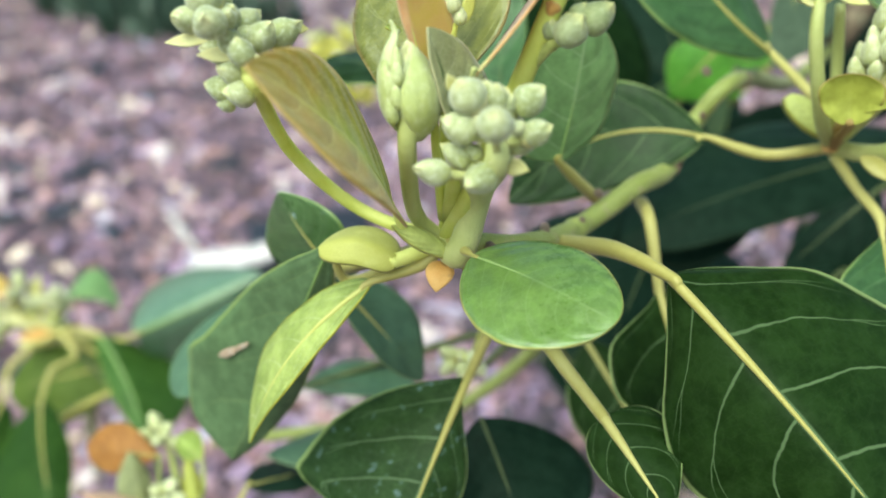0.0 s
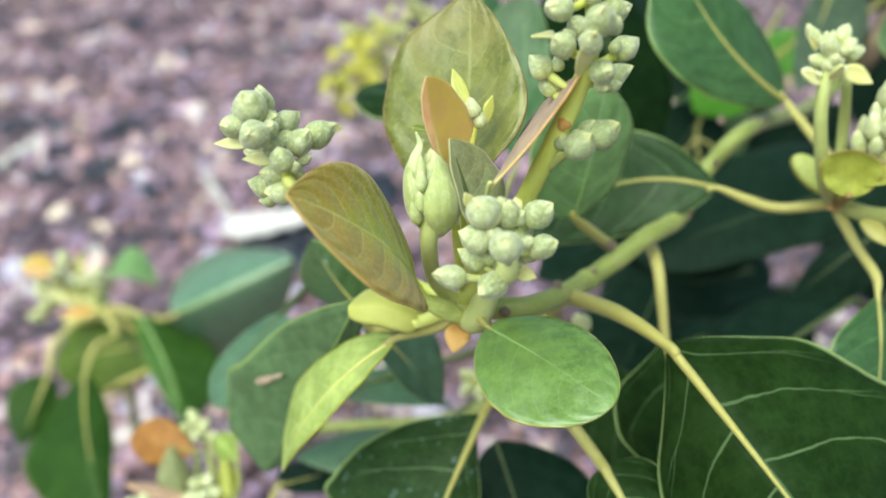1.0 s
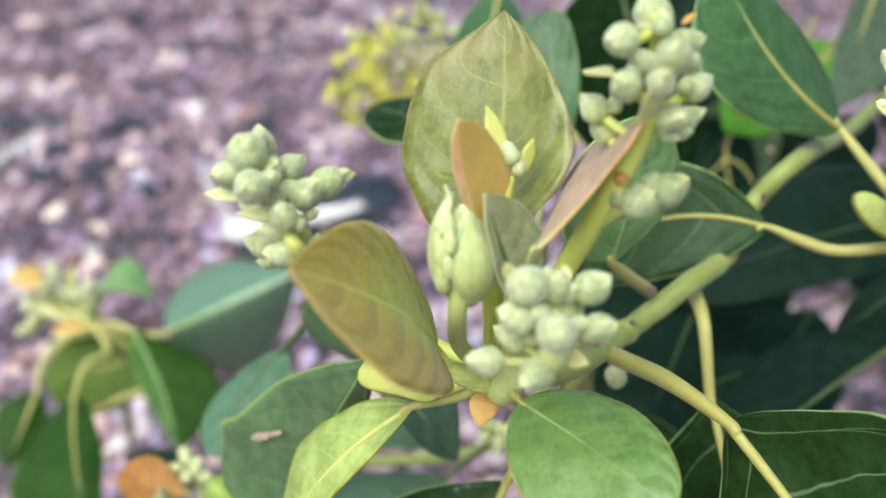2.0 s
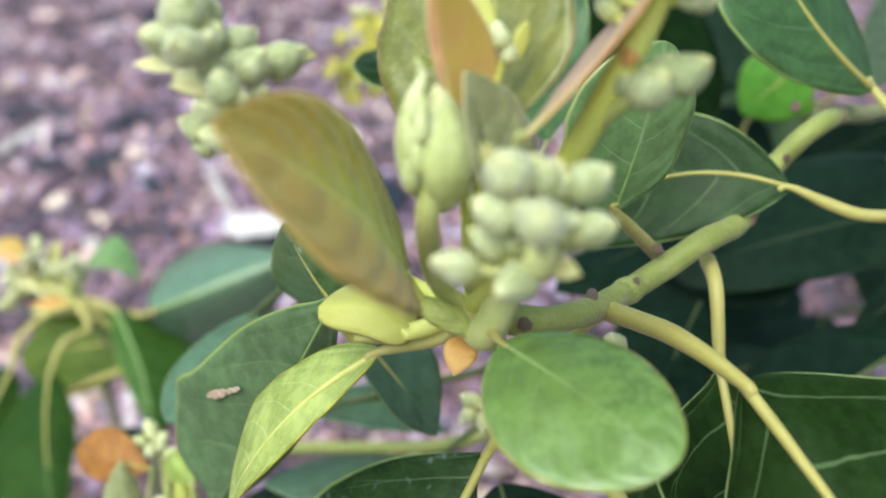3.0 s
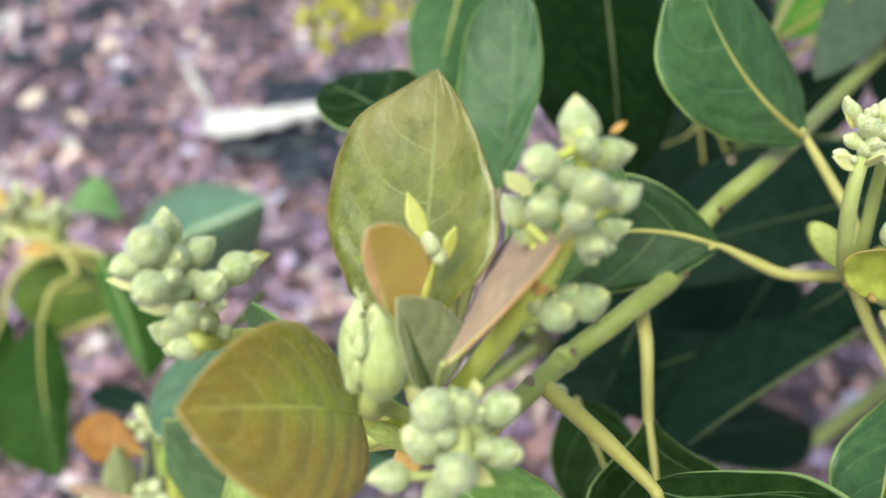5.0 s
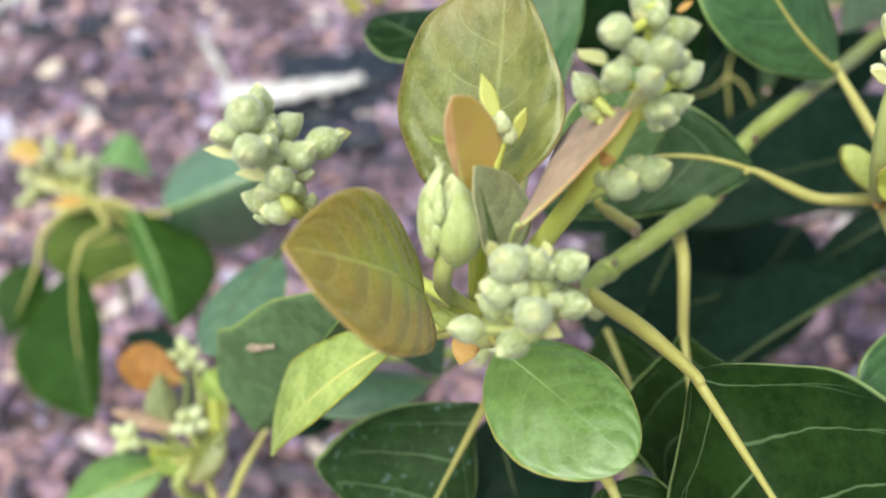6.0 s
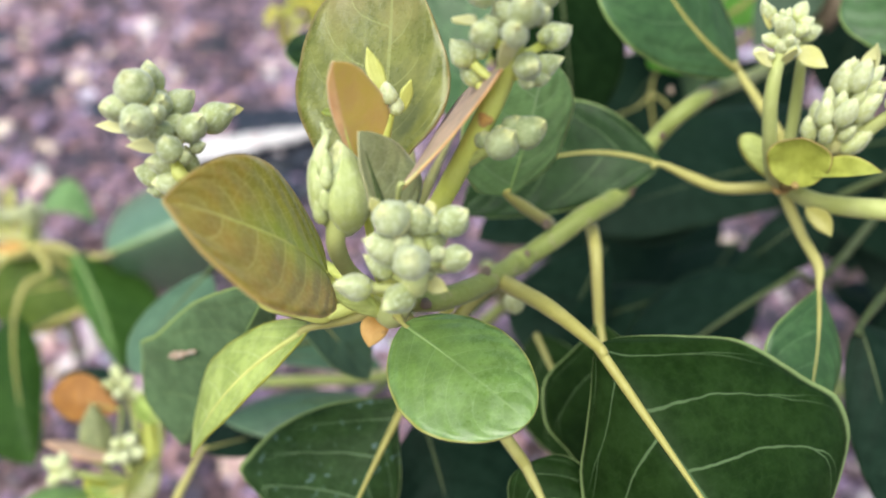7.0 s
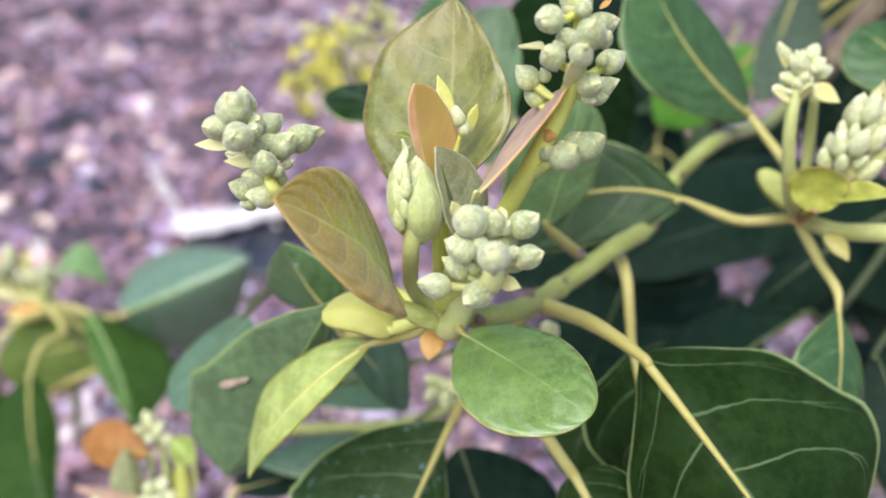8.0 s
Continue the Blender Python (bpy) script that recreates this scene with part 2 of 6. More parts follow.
OLIVE = leaf_mat("olive_young_leaf", (0.340, 0.385, 0.040), (0.490, 0.500, 0.080), (0.84, 0.80, 0.28), (0.68, 0.48, 0.20), pairs=6.0, rough=0.5, net_amt=0.34, vein_amt=0.7, glow=0.55, blush=(0.50, 0.305, 0.045), sheen=0.35, relief=0.7, lop=0.22, shine=0.3, quilt=0.26, edge=0.24, blush_at=(0.48, 0.90), heart=(0.50, 0.58, 0.060), grain=0.45)
YOUNG_LIME = leaf_mat("yellow_lime_leaf", (0.400, 0.410, 0.040), (0.500, 0.495, 0.070), (0.58, 0.57, 0.16), (0.50, 0.44, 0.10), rough=0.45, net_amt=0.04, vein_amt=0.3, glow=0.35)
SAGE = leaf_mat("sage_young_leaf", (0.155, 0.165, 0.018), (0.255, 0.250, 0.055), (0.360, 0.370, 0.120), (0.340, 0.260, 0.100), pairs=5.0, rough=0.28, net_amt=0.08, vein_amt=0.6, glow=0.32, blush=(0.300, 0.225, 0.080), shine=0.7, relief=0.6, quilt=0.14, wet=0.3, blush_at=(0.6, 1.05))
RUST = leaf_mat("orange_young_leaf", (0.820, 0.450, 0.240), (0.900, 0.570, 0.330), (0.86, 0.62, 0.36), (0.88, 0.66, 0.44), pairs=7.0, rough=0.5, net_amt=0.12, vein_amt=0.08, glow=0.5, blush=(0.68, 0.52, 0.10), sheen=0.2, relief=0.25, lop=0.42, blush_at=(0.50, 1.00), quilt=0.03)
RUST_DULL = leaf_mat("burnt_orange_leaf", (0.290, 0.120, 0.026), (0.370, 0.170, 0.038), (0.42, 0.23, 0.08), (0.40, 0.21, 0.07), pairs=6.0, rough=0.5, net_amt=0.10, vein_amt=0.3, glow=0.25, relief=0.5)
ROSE = leaf_mat("bronze_pink_leaf", (0.460, 0.295, 0.205), (0.560, 0.375, 0.275), (0.620, 0.460, 0.330), (0.760, 0.420, 0.160), pairs=6.0, rough=0.45, net_amt=0.14, vein_amt=0.3, glow=0.34, sheen=0.2, relief=0.2, shine=0.5)
MOSS = leaf_mat("mossy_folded_leaf", (0.190, 0.205, 0.075), (0.310, 0.320, 0.150), (0.560, 0.560, 0.360), (0.500, 0.460, 0.260), pairs=5.0, rough=0.5, net_amt=0.2, vein_amt=0.4, glow=0.25, sheen=0.25, relief=0.5, quilt=0.1)
# far leaves whose sunlight is put into a brighter green
SUNNY = leaf_mat("far_leaf_sun_in_colour", (0.095, 0.290, 0.028), (0.150, 0.370, 0.042), (0.32, 0.52, 0.12), (0.34, 0.50, 0.10), glow=0.45)

PALE_LIME = skin_mat("pale_lime_bract", (0.460, 0.450, 0.100), (0.545, 0.535, 0.160), scale=300.0, rough=0.5, glow=0.15, sheen=0.1)
GREEN_RIB = skin_mat("light_green_midrib", (0.190, 0.290, 0.085), (0.260, 0.360, 0.120), scale=150.0, rough=0.45, glow=0.1)
STEMLEAF = leaf_mat("plain_lime_bract", (0.400, 0.440, 0.100), (0.500, 0.530, 0.170), (0.46, 0.50, 0.12), (0.46, 0.44, 0.08), rough=0.45, net_amt=0.0, vein_amt=0.05, glow=0.3, sheen=0.1)
WRAP = leaf_mat("olive_lime_leaf", (0.330, 0.345, 0.050), (0.430, 0.440, 0.090), (0.520, 0.520, 0.180), (0.36, 0.22, 0.09), rough=0.45, net_amt=0.02, vein_amt=0.04, glow=0.25, relief=0.15, quilt=0.02, grain=0.05)
STALK = skin_mat("yellow_green_stalk", (0.680, 0.700, 0.150), (0.760, 0.770, 0.240), scale=160.0, rough=0.45, glow=0.4, sheen=0.1)
# also the petiole tone darkened to go with the shade-coloured leaves
DULL_PETIOLE = skin_mat("dull_olive_petiole", (0.050, 0.068, 0.020), (0.080, 0.100, 0.030), scale=150.0, rough=0.5, glow=0.05)
SOFT_STALK = skin_mat("pale_green_stalk", (0.430, 0.455, 0.145), (0.510, 0.525, 0.210), scale=160.0, rough=0.5, glow=0.2, sheen=0.1)
PETIOLE = skin_mat("yellow_petiole", (0.370, 0.325, 0.080), (0.455, 0.405, 0.130), scale=150.0, rough=0.5, glow=0.15, sheen=0.25)
GREEN_BARK = skin_mat("green_branch_bark", (0.205, 0.235, 0.052), (0.330, 0.348, 0.105), (0.30, 0.25, 0.14), scale=160.0, rough=0.5, glow=0.03, sheen=0.15, bump=0.8)
BARK = skin_mat("brown_bark", (0.120, 0.085, 0.055), (0.200, 0.150, 0.100), (0.28, 0.26, 0.16), scale=80.0, rough=0.8, glow=0.0, bump=0.9)
SCAR = skin_mat("reddish_leaf_scar", (0.200, 0.125, 0.085), (0.330, 0.245, 0.190), scale=400.0, rough=0.8, glow=0.0, bump=0.9)
TEAR = skin_mat("dry_torn_tissue", (0.300, 0.200, 0.130), (0.620, 0.560, 0.500), (0.16, 0.10, 0.06), scale=500.0, rough=0.8, glow=0.0)
BUD = bud_mat("downy_pale_bud", (0.285, 0.312, 0.124), (0.418, 0.438, 0.222), (0.700, 0.670, 0.330), 0.5, 0.10)
BUD_GREEN = bud_mat("green_swollen_bud", (0.460, 0.500, 0.190), (0.580, 0.605, 0.300), (0.700, 0.690, 0.400), 0.4, 0.2, down=(0.66, 0.68, 0.40))
CREAM = skin_mat("cream_bract", (0.600, 0.560, 0.200), (0.680, 0.640, 0.330), scale=300.0, rough=0.55, glow=0.3, sheen=0.4)
AMBER = skin_mat("amber_scale", (0.560, 0.290, 0.070), (0.640, 0.380, 0.120), (0.36, 0.20, 0.07), scale=300.0, rough=0.55, glow=0.2, sheen=0.3)
DULL_BUD = bud_mat("dull_olive_bud", (0.220, 0.255, 0.105), (0.310, 0.340, 0.170), (0.600, 0.560, 0.220), 0.3, 0.1, down=(0.48, 0.50, 0.34), foot=(0.28, 0.31, 0.10))
PALE_YELLOW = bud_mat("pale_yellow_bud", (0.600, 0.600, 0.220), (0.680, 0.680, 0.330), (0.80, 0.78, 0.46), 0.3, 0.25, foot=(0.62, 0.61, 0.15))
YELLOW = bud_mat("yellow_blossom", (0.740, 0.670, 0.090), (0.820, 0.770, 0.170), (0.840, 0.800, 0.300), 0.3, 0.3, down=(0.88, 0.84, 0.36), foot=(0.72, 0.66, 0.08))
LOOSE = bud_mat("far_green_bud", (0.440, 0.452, 0.190), (0.545, 0.556, 0.300), (0.76, 0.72, 0.44), 0.4, 0.08)


def chip_mat():
    m = Nodes("bark_mulch")
    obj = m.put("TexCoord").outputs["Object"]
    ran = m.put("NewGeometry").outputs["Random Per Island"]
    patch = m.math("SUBTRACT", m.noise(9.0, 4.0, obj), 0.5)
    ramp = m.put("ValToRGB", Fac=m.math("ADD", ran, m.math("MULTIPLY", patch, 2.9), clamp=True))
    els = ramp.color_ramp.elements
    els[0].position, els[0].color = 0.0, (0.016, 0.018, 0.034, 1)
    els[1].position, els[1].color = 1.0, (0.640, 0.535, 0.525, 1)
    for at, c in ((0.18, (0.033, 0.028, 0.050)), (0.28, (0.110, 0.062, 0.090)), (0.47, (0.270, 0.151, 0.192)), (0.66, (0.360, 0.209, 0.262)), (0.84, (0.480, 0.305, 0.360)), (0.94, (0.590, 0.436, 0.490))):
        e = els.new(at)
        e.color = (*c, 1)
    ramp.color_ramp.interpolation = "CONSTANT"
    g = m.noise(160.0, 4.0, obj)
    hue = m.math("FRACT", m.math("MULTIPLY", ran, 7.31))
    tint = m.mix(m.step(hue, 0.22, 0.30), (0.86, 0.95, 1.28), m.mix(m.step(hue, 0.72, 0.80), (1.0, 1.0, 1.0), (1.14, 1.06, 0.80)))
    mul = m.put("VectorMath", i0=ramp.outputs[0], i1=tint)
    warm = m.put("VectorMath", i0=mul.outputs[0], i1=(1.0, 1.0, 1.04))
    warm.operation = "MULTIPLY"
    mul.operation = "MULTIPLY"
    col = m.mix(m.math("MULTIPLY", m.step(g, 0.4, 0.7), 0.4), warm.outputs[0], (0.09, 0.058, 0.060))
    col = m.mix(m.math("MULTIPLY", m.noise(700.0, 3.0, obj), 0.25), col, (0.42, 0.31, 0.37))
    p = m.put("BsdfPrincipled", Base_Color=col, Roughness=0.8, Normal=m.bump(g, 0.7, 0.002))
    return m.finish(p.outputs[0])


def ground_mat():
    m = Nodes("mulched_soil")
    obj = m.put("TexCoord").outputs["Object"]
    a, b = m.noise(30.0, 5.0, obj), m.noise(220.0, 4.0, obj)
    col = m.mix(m.step(a, 0.35, 0.65), (0.075, 0.050, 0.056), (0.220, 0.142, 0.152))
    col = m.mix(m.math("MULTIPLY", m.step(b, 0.45, 0.7), 0.6), col, (0.320, 0.220, 0.235))
    p = m.put("BsdfPrincipled", Base_Color=col, Roughness=0.9, Normal=m.bump(m.math("ADD", a, b), 0.8, 0.01))
    return m.finish(p.outputs[0])


CHIP, SOIL = chip_mat(), ground_mat()
PALE_BARK = skin_mat("bleached_bark", (0.540, 0.480, 0.490), (0.700, 0.640, 0.650), (0.340, 0.270, 0.280), scale=70.0, rough=0.7, glow=0.0, bump=0.6)
# blue-black bark; the pale blue third tone paints in sky gloss
BARK_AND_SHADOW = skin_mat("charred_bark", (0.006, 0.007, 0.012), (0.016, 0.017, 0.028), (0.20, 0.22, 0.31), scale=55.0, rough=0.5, glow=0.0, bump=1.0)
GREY_WOOD = skin_mat("grey_weathered_wood", (0.330, 0.300, 0.300), (0.450, 0.410, 0.410), (0.20, 0.17, 0.17), scale=60.0, rough=0.8, glow=0.0, bump=0.7)

# ---- mesh tools ----
WORLD = {}


def V(p):
    return Vector(p)


def part(name, mesh, parent=None, label="", m=None):
    """Links a mesh as one object, under a thing or a part; m is its place in the world."""
    ob = new(name, mesh)
    m = m or Matrix.Identity(4)
    if parent:
        ob.parent = parent
        ob.matrix_parent_inverse = WORLD[parent].inverted()
    ob.matrix_basis = m
    WORLD[ob] = m.copy()
    if label:
        tagged(ob, label)
    return ob


def thing(name, base, label, category, group="", kind=""):
    """An Empty that stands at a thing's base and carries its parts."""
    ob = new(name)
    ob.empty_display_size = 0.02
    ob.matrix_basis = Matrix.Translation(base)
    WORLD[ob] = ob.matrix_basis.copy()
    return tagged(ob, label, category, group, kind)


def build(name, verts, faces, mats, slots=None, uvs=None, smooth=True):
    me = bpy.data.meshes.new(name)
    me.from_pydata([tuple(v) for v in verts], [], faces)
    for mt in mats:
        me.materials.append(mt)
    if slots:
        me.polygons.foreach_set("material_index", slots)
    if smooth:
        me.polygons.foreach_set("use_smooth", [True] * len(me.polygons))
    if uvs:
        lay = me.uv_layers.new(name="UVMap")
        for lp in me.loops:
            lay.data[lp.index].uv = uvs[lp.vertex_index]
    me.update()
    return me


def smooth_path(pts, steps=7):
    """Catmull-Rom through the points."""
    p = [V(q) for q in pts]
    p = [p[0] * 2 - p[1], *p, p[-1] * 2 - p[-2]]
    out = []
    for i in range(1, len(p) - 2):
        for k in range(steps):
            s = k / steps
            a, b, c, d = p[i - 1], p[i], p[i + 1], p[i + 2]
            out.append(0.5 * ((2 * b) + (c - a) * s + (2 * a - 5 * b + 4 * c - d) * s * s + (3 * b - a - 3 * c + d) * s ** 3))
    out.append(p[-2])
    return out


def tube(name, pts, radii, mat, segs=10, steps=7, rough=0.05, flat=1.0):
    """A tapered, slightly uneven stem through the points; its radius runs through radii."""
    line = smooth_path(pts, steps)
    n = len(line)
    verts, faces = [], []
    ref = V((0.31, 0.42, 0.85))
    for i, c in enumerate(line):
        t = (line[min(i + 1, n - 1)] - line[max(i - 1, 0)]).normalized()
        a = (ref - t * ref.dot(t)).normalized()
        ref = a
        b = t.cross(a)
        f = i / (n - 1) * (len(radii) - 1)
        k = min(int(f), len(radii) - 2)
        r = radii[k] + (radii[k + 1] - radii[k]) * (f - k)
        for j in range(segs):
            th = 2 * math.pi * j / segs
            rr = r * (1 + rough * noise.noise(c * 260 + V((j * 1.7, 0, 0))))
            verts.append(c + (a * math.cos(th) * flat + b * math.sin(th)) * rr)
    for i in range(n - 1):
        for j in range(segs):
            q = (j + 1) % segs
            faces.append((i * segs + j, i * segs + q, (i + 1) * segs + q, (i + 1) * segs + j))
    faces.append(tuple(range(segs - 1, -1, -1)))
    faces.append(tuple((n - 1) * segs + j for j in range(segs)))
    return build(name, verts, faces, [mat])


UP = V((-0.1, -0.75, 0.65))


def leaf(parent, base, tip, left, right, top=None, under=None, arch=0.0, curl=0.0, wave=0.0, eb=0.62, et=0.85, fold=1.0, up=UP, petiole=(), pr=(0.0011, 0.0011),
         pmat=None, ribmat=None, rib=0.0007, name="leaf", label="", nu=30, nv=16, thick=0.00035, seed=0, cap=0.75, rib_end=0.9, prof=None, sway=0.0):
    """A leaf blade from its base, tip and two widest edge points, with thickness, its midrib and its petiole.
    arch bows the midrib, sway bends it sideways within the blade, curl bends the tip down, wave ripples the margin, eb and et round or sharpen the ends, prof gives a side's outline as widths from base to tip."""
    top, under, pmat = top or LEAF, under or UNDER, pmat or (DULL_PETIOLE if top is LEAF_SHADE_TONE else PETIOLE)
    base, tip, left, right = V(base), V(tip), V(left), V(right)
    ax = tip - base
    length = ax.length
    ax.normalize()
    s = right - left
    s = (s - ax * s.dot(ax)).normalized()
    n = s.cross(ax)
    if n.dot(up) < 0:
        n = -n
    um = min(0.66, max(0.3, ((left + right) / 2 - base).dot(ax) / length))
    mid = base + ax * length * um
    half = (abs((left - mid).dot(s)), abs((right - mid).dot(s)))
    half = (max(half[0], 0.12 * half[1]), max(half[1], 0.12 * half[0]))
    bow = arch * length * 4 * um * (1 - um)
    lift = [fold * ((q - mid).dot(n) - bow) for q in (left, right)]
    lift = [max(-cap * w, min(cap * w, h)) for h, w in zip(lift, half)]

    def spine(u):
        return base + ax * length * u + n * (arch * length * 4 * u * (1 - u) - curl * length * max(0.0, u - 0.45) ** 2)

    def bent(u):
        return s * (sway * length * 4 * u * (1 - u))

    def width(u, k=0):
        if prof and prof[k]:
            f = math.acos(max(-1.0, min(1.0, 1 - 2 * u))) / math.pi * (len(prof[k]) - 1)
            i = min(int(f), len(prof[k]) - 2)
            q = [prof[k][max(0, min(len(prof[k]) - 1, i + d))] for d in (-1, 0, 1, 2)]
            f -= i
            return max(0.0, 0.5 * (2 * q[1] + (q[2] - q[0]) * f + (2 * q[0] - 5 * q[1] + 4 * q[2] - q[3]) * f * f + (3 * q[1] - q[0] - 3 * q[2] + q[3]) * f ** 3))
        if u < um:
            return max(0.0, math.sin(math.pi / 2 * u / um)) ** (eb[k] if isinstance(eb, tuple) else eb)
        return max(0.0, math.cos(math.pi / 2 * (u - um) / (1 - um))) ** (et[k] if isinstance(et, tuple) else et)

    rows = []
    for i in range(nu + 1):
        u = i / nu
        u = 0.5 - 0.5 * math.cos(math.pi * u) if nu > 12 else u
        c = spine(u)
        for j in range(nv + 1):
            v = 2 * j / nv - 1
            k = 0 if v < 0 else 1
            w = width(u, k)
            jag = 1 + 0.02 * noise.noise(V((u * 9 + seed, k * 5.0, 1.3)))
            p = c + s * v * half[k] * w * jag + n * lift[k] * abs(v) ** 1.35 * w + bent(u) * (1 - abs(v))
            rip = wave * length * abs(v) ** 2.2 * math.sin(u * 15 + k * 1.9 + seed * 2.1) * min(1.0, w * 1.2)
            uneven = 0.006 * length * noise.noise(V((u * 4 + seed * 3.7, v * 2.2, 0.4))) * w
            rows.append((p + n * (rip + uneven), (u, (v + 1) / 2)))
    cols = nv + 1
    cnt = len(rows)
    verts = [p for p, _ in rows] + [p - n * thick for p, _ in rows]
    uvs = [q for _, q in rows] * 2
    faces, slots = [], []
    flip = s.cross(ax).dot(n) < 0
    for i in range(nu):
        for j in range(nv):
            a, b, c, d = i * cols + j, i * cols + j + 1, (i + 1) * cols + j + 1, (i + 1) * cols + j
            f = (a, d, c, b) if flip else (a, b, c, d)
            faces.append(f)
            slots.append(0)
            faces.append(tuple(q + cnt for q in reversed(f)))
            slots.append(1)
    edge = [j for j in range(cols)] + [i * cols + nv for i in range(1, nu + 1)] + [nu * cols + j for j in range(nv - 1, -1, -1)] + [i * cols for i in range(nu - 1, 0, -1)]
    for a, b in zip(edge, edge[1:] + edge[:1]):
        faces.append((b, a, a + cnt, b + cnt) if not flip else (a, b, b + cnt, a + cnt))
        slots.append(0)
    ob = part(name, build(name, verts, faces, [top, under], slots, uvs), parent, label)
    if rib and top is LEAF_SHADE_TONE:
        rib *= 0.6
    if rib:
        pts = [spine(u) + bent(u) - n * thick * 0.4 for u in (0.0, 0.15, 0.3, 0.45, 0.6, 0.75, rib_end)]
        part("midrib", tube("midrib", pts, (rib * 0.96, rib * 0.88, rib * 0.66, rib * 0.44, rib * 0.27, rib * 0.1), ribmat or pmat, 8, 4), ob)
    if petiole:
        part("petiole", tube("petiole", [*petiole, spine(0.0), spine(0.05)], (*pr, rib * 1.05 if rib else pr[-1], rib * 0.9 if rib else pr[-1] * 0.55), pmat, 10, 6), ob)
    return ob


def lathe_bud(name, mat, lobes=3, seam=0.07, point=0.25, seed=0, segs=24, rings=14, nib=0.0):
    """A flower bud one unit long on +z, of overlapping tepals: seams along it and a small split tip."""
    verts, faces = [], []
    for i in range(rings + 1):
        z = i / rings
        r = 0.44 * max(0.0, math.sin(math.pi * z ** 0.85)) ** 0.55 * (1 - point * z * z)
        for j in range(segs):
            th = 2 * math.pi * j / segs
            g = abs(math.cos(lobes * th / 2 + 0.5 * z + seed)) ** 7
            rr = r * (1 - seam * g * min(1, z * 2)) * (1 + 0.13 * noise.noise(V((math.cos(th) + seed * 4, math.sin(th), z * 2))))
            zz = z + nib * max(0.0, z - 0.93) / 0.07 + (0.05 * math.cos(lobes * th + seed) * max(0, z - 0.75) * 4)
            verts.append((rr * math.cos(th), rr * math.sin(th), zz))
    for i in range(rings):
        for j in range(segs):
            q = (j + 1) % segs
            faces.append((i * segs + j, i * segs + q, (i + 1) * segs + q, (i + 1) * segs + j))
    return build(name, verts, faces, [mat])


def shell(name, mat, half=1.0, seed=0.0, flare=0.12, tipz=1.12, nu=14, nv=10, plump=0.40, foot=0.6, rim=0.03):
    """A bud scale one unit long that wraps part of a bud standing on +z, with its tip drawn out."""
    verts, faces = [], []
    cnt = (nu + 1) * (nv + 1)
    for off in (0.0, -rim):
        for i in range(nu + 1):
            z = i / nu
            r = plump * max(0.0, math.sin(math.pi * (0.04 + 0.9 * z) ** 0.85)) ** (foot if z < 0.5 else 0.6 + (foot - 0.6) * 2 * (1 - z)) + 0.03 + (flare - 0.06) * z ** 3 + off
            a = half * math.sin(math.pi * (0.12 + 0.88 * z)) ** 0.7 if z < 1 else 0.02
            for j in range(nv + 1):
                v = 2 * j / nv - 1
                th = v * a
                rr = r + (0.010 if rim < 0.04 else 0.035) * noise.noise(V((z * 3 + seed, v * 1.5, 0.2)))
                verts.append((rr * math.cos(th), rr * math.sin(th), z * tipz))
    c = nv + 1
    for i in range(nu):
        for j in range(nv):
            f = (i * c + j, i * c + j + 1, (i + 1) * c + j + 1, (i + 1) * c + j)
            faces += [f, tuple(q + cnt for q in reversed(f))]
    edge = list(range(c)) + [i * c + nv for i in range(1, nu + 1)] + [nu * c + j for j in range(nv - 1, -1, -1)] + [i * c for i in range(nu - 1, 0, -1)]
    for a, b in zip(edge, edge[1:] + edge[:1]):
        faces.append((b, a, a + cnt, b + cnt))
    return build(name, verts, faces, [mat])


def aim(at, way, size, spin=0.0, fat=1.0):
    """A pose that stands a unit mesh at a point along a direction."""
    q = V(way).to_track_quat("Z", "Y").to_matrix().to_4x4()
    return Matrix.Translation(at) @ q @ Matrix.Rotation(spin, 4, "Z") @ Matrix.Diagonal((size * fat, size * fat, size, 1))


BUDS = [lathe_bud("bud", BUD, 3, 0.07, 0.14, k * 0.9, nib=0.03) for k in range(3)] + [lathe_bud("bud", BUD, 3, 0.06, 0.26, 7.0, nib=0.06)]
BUDS_LONG = [lathe_bud("bud", LOOSE, 3, 0.14, 0.10, k * 1.4, 16, 12) for k in range(2)]
BUDS_FAR = [lathe_bud("bud", LOOSE, 3, 0.14, 0.16, k * 1.1, 15, 9) for k in range(2)]
BUDS_DULL = [lathe_bud("bud", DULL_BUD, 3, 0.09, 0.05, k * 1.1, 18, 12, 0.02) for k in range(2)]
BUDS_YELLOW = [lathe_bud("bud", PALE_YELLOW, 3, 0.1, 0.3, k * 1.3, 10, 7) for k in range(2)]
CREAM_SHELLS = [shell("bud_scale", CREAM, h, i * 1.7, fl) for i, (h, fl) in enumerate(((1.05, 0.05), (0.85, 0.1), (1.2, 0.03)))]


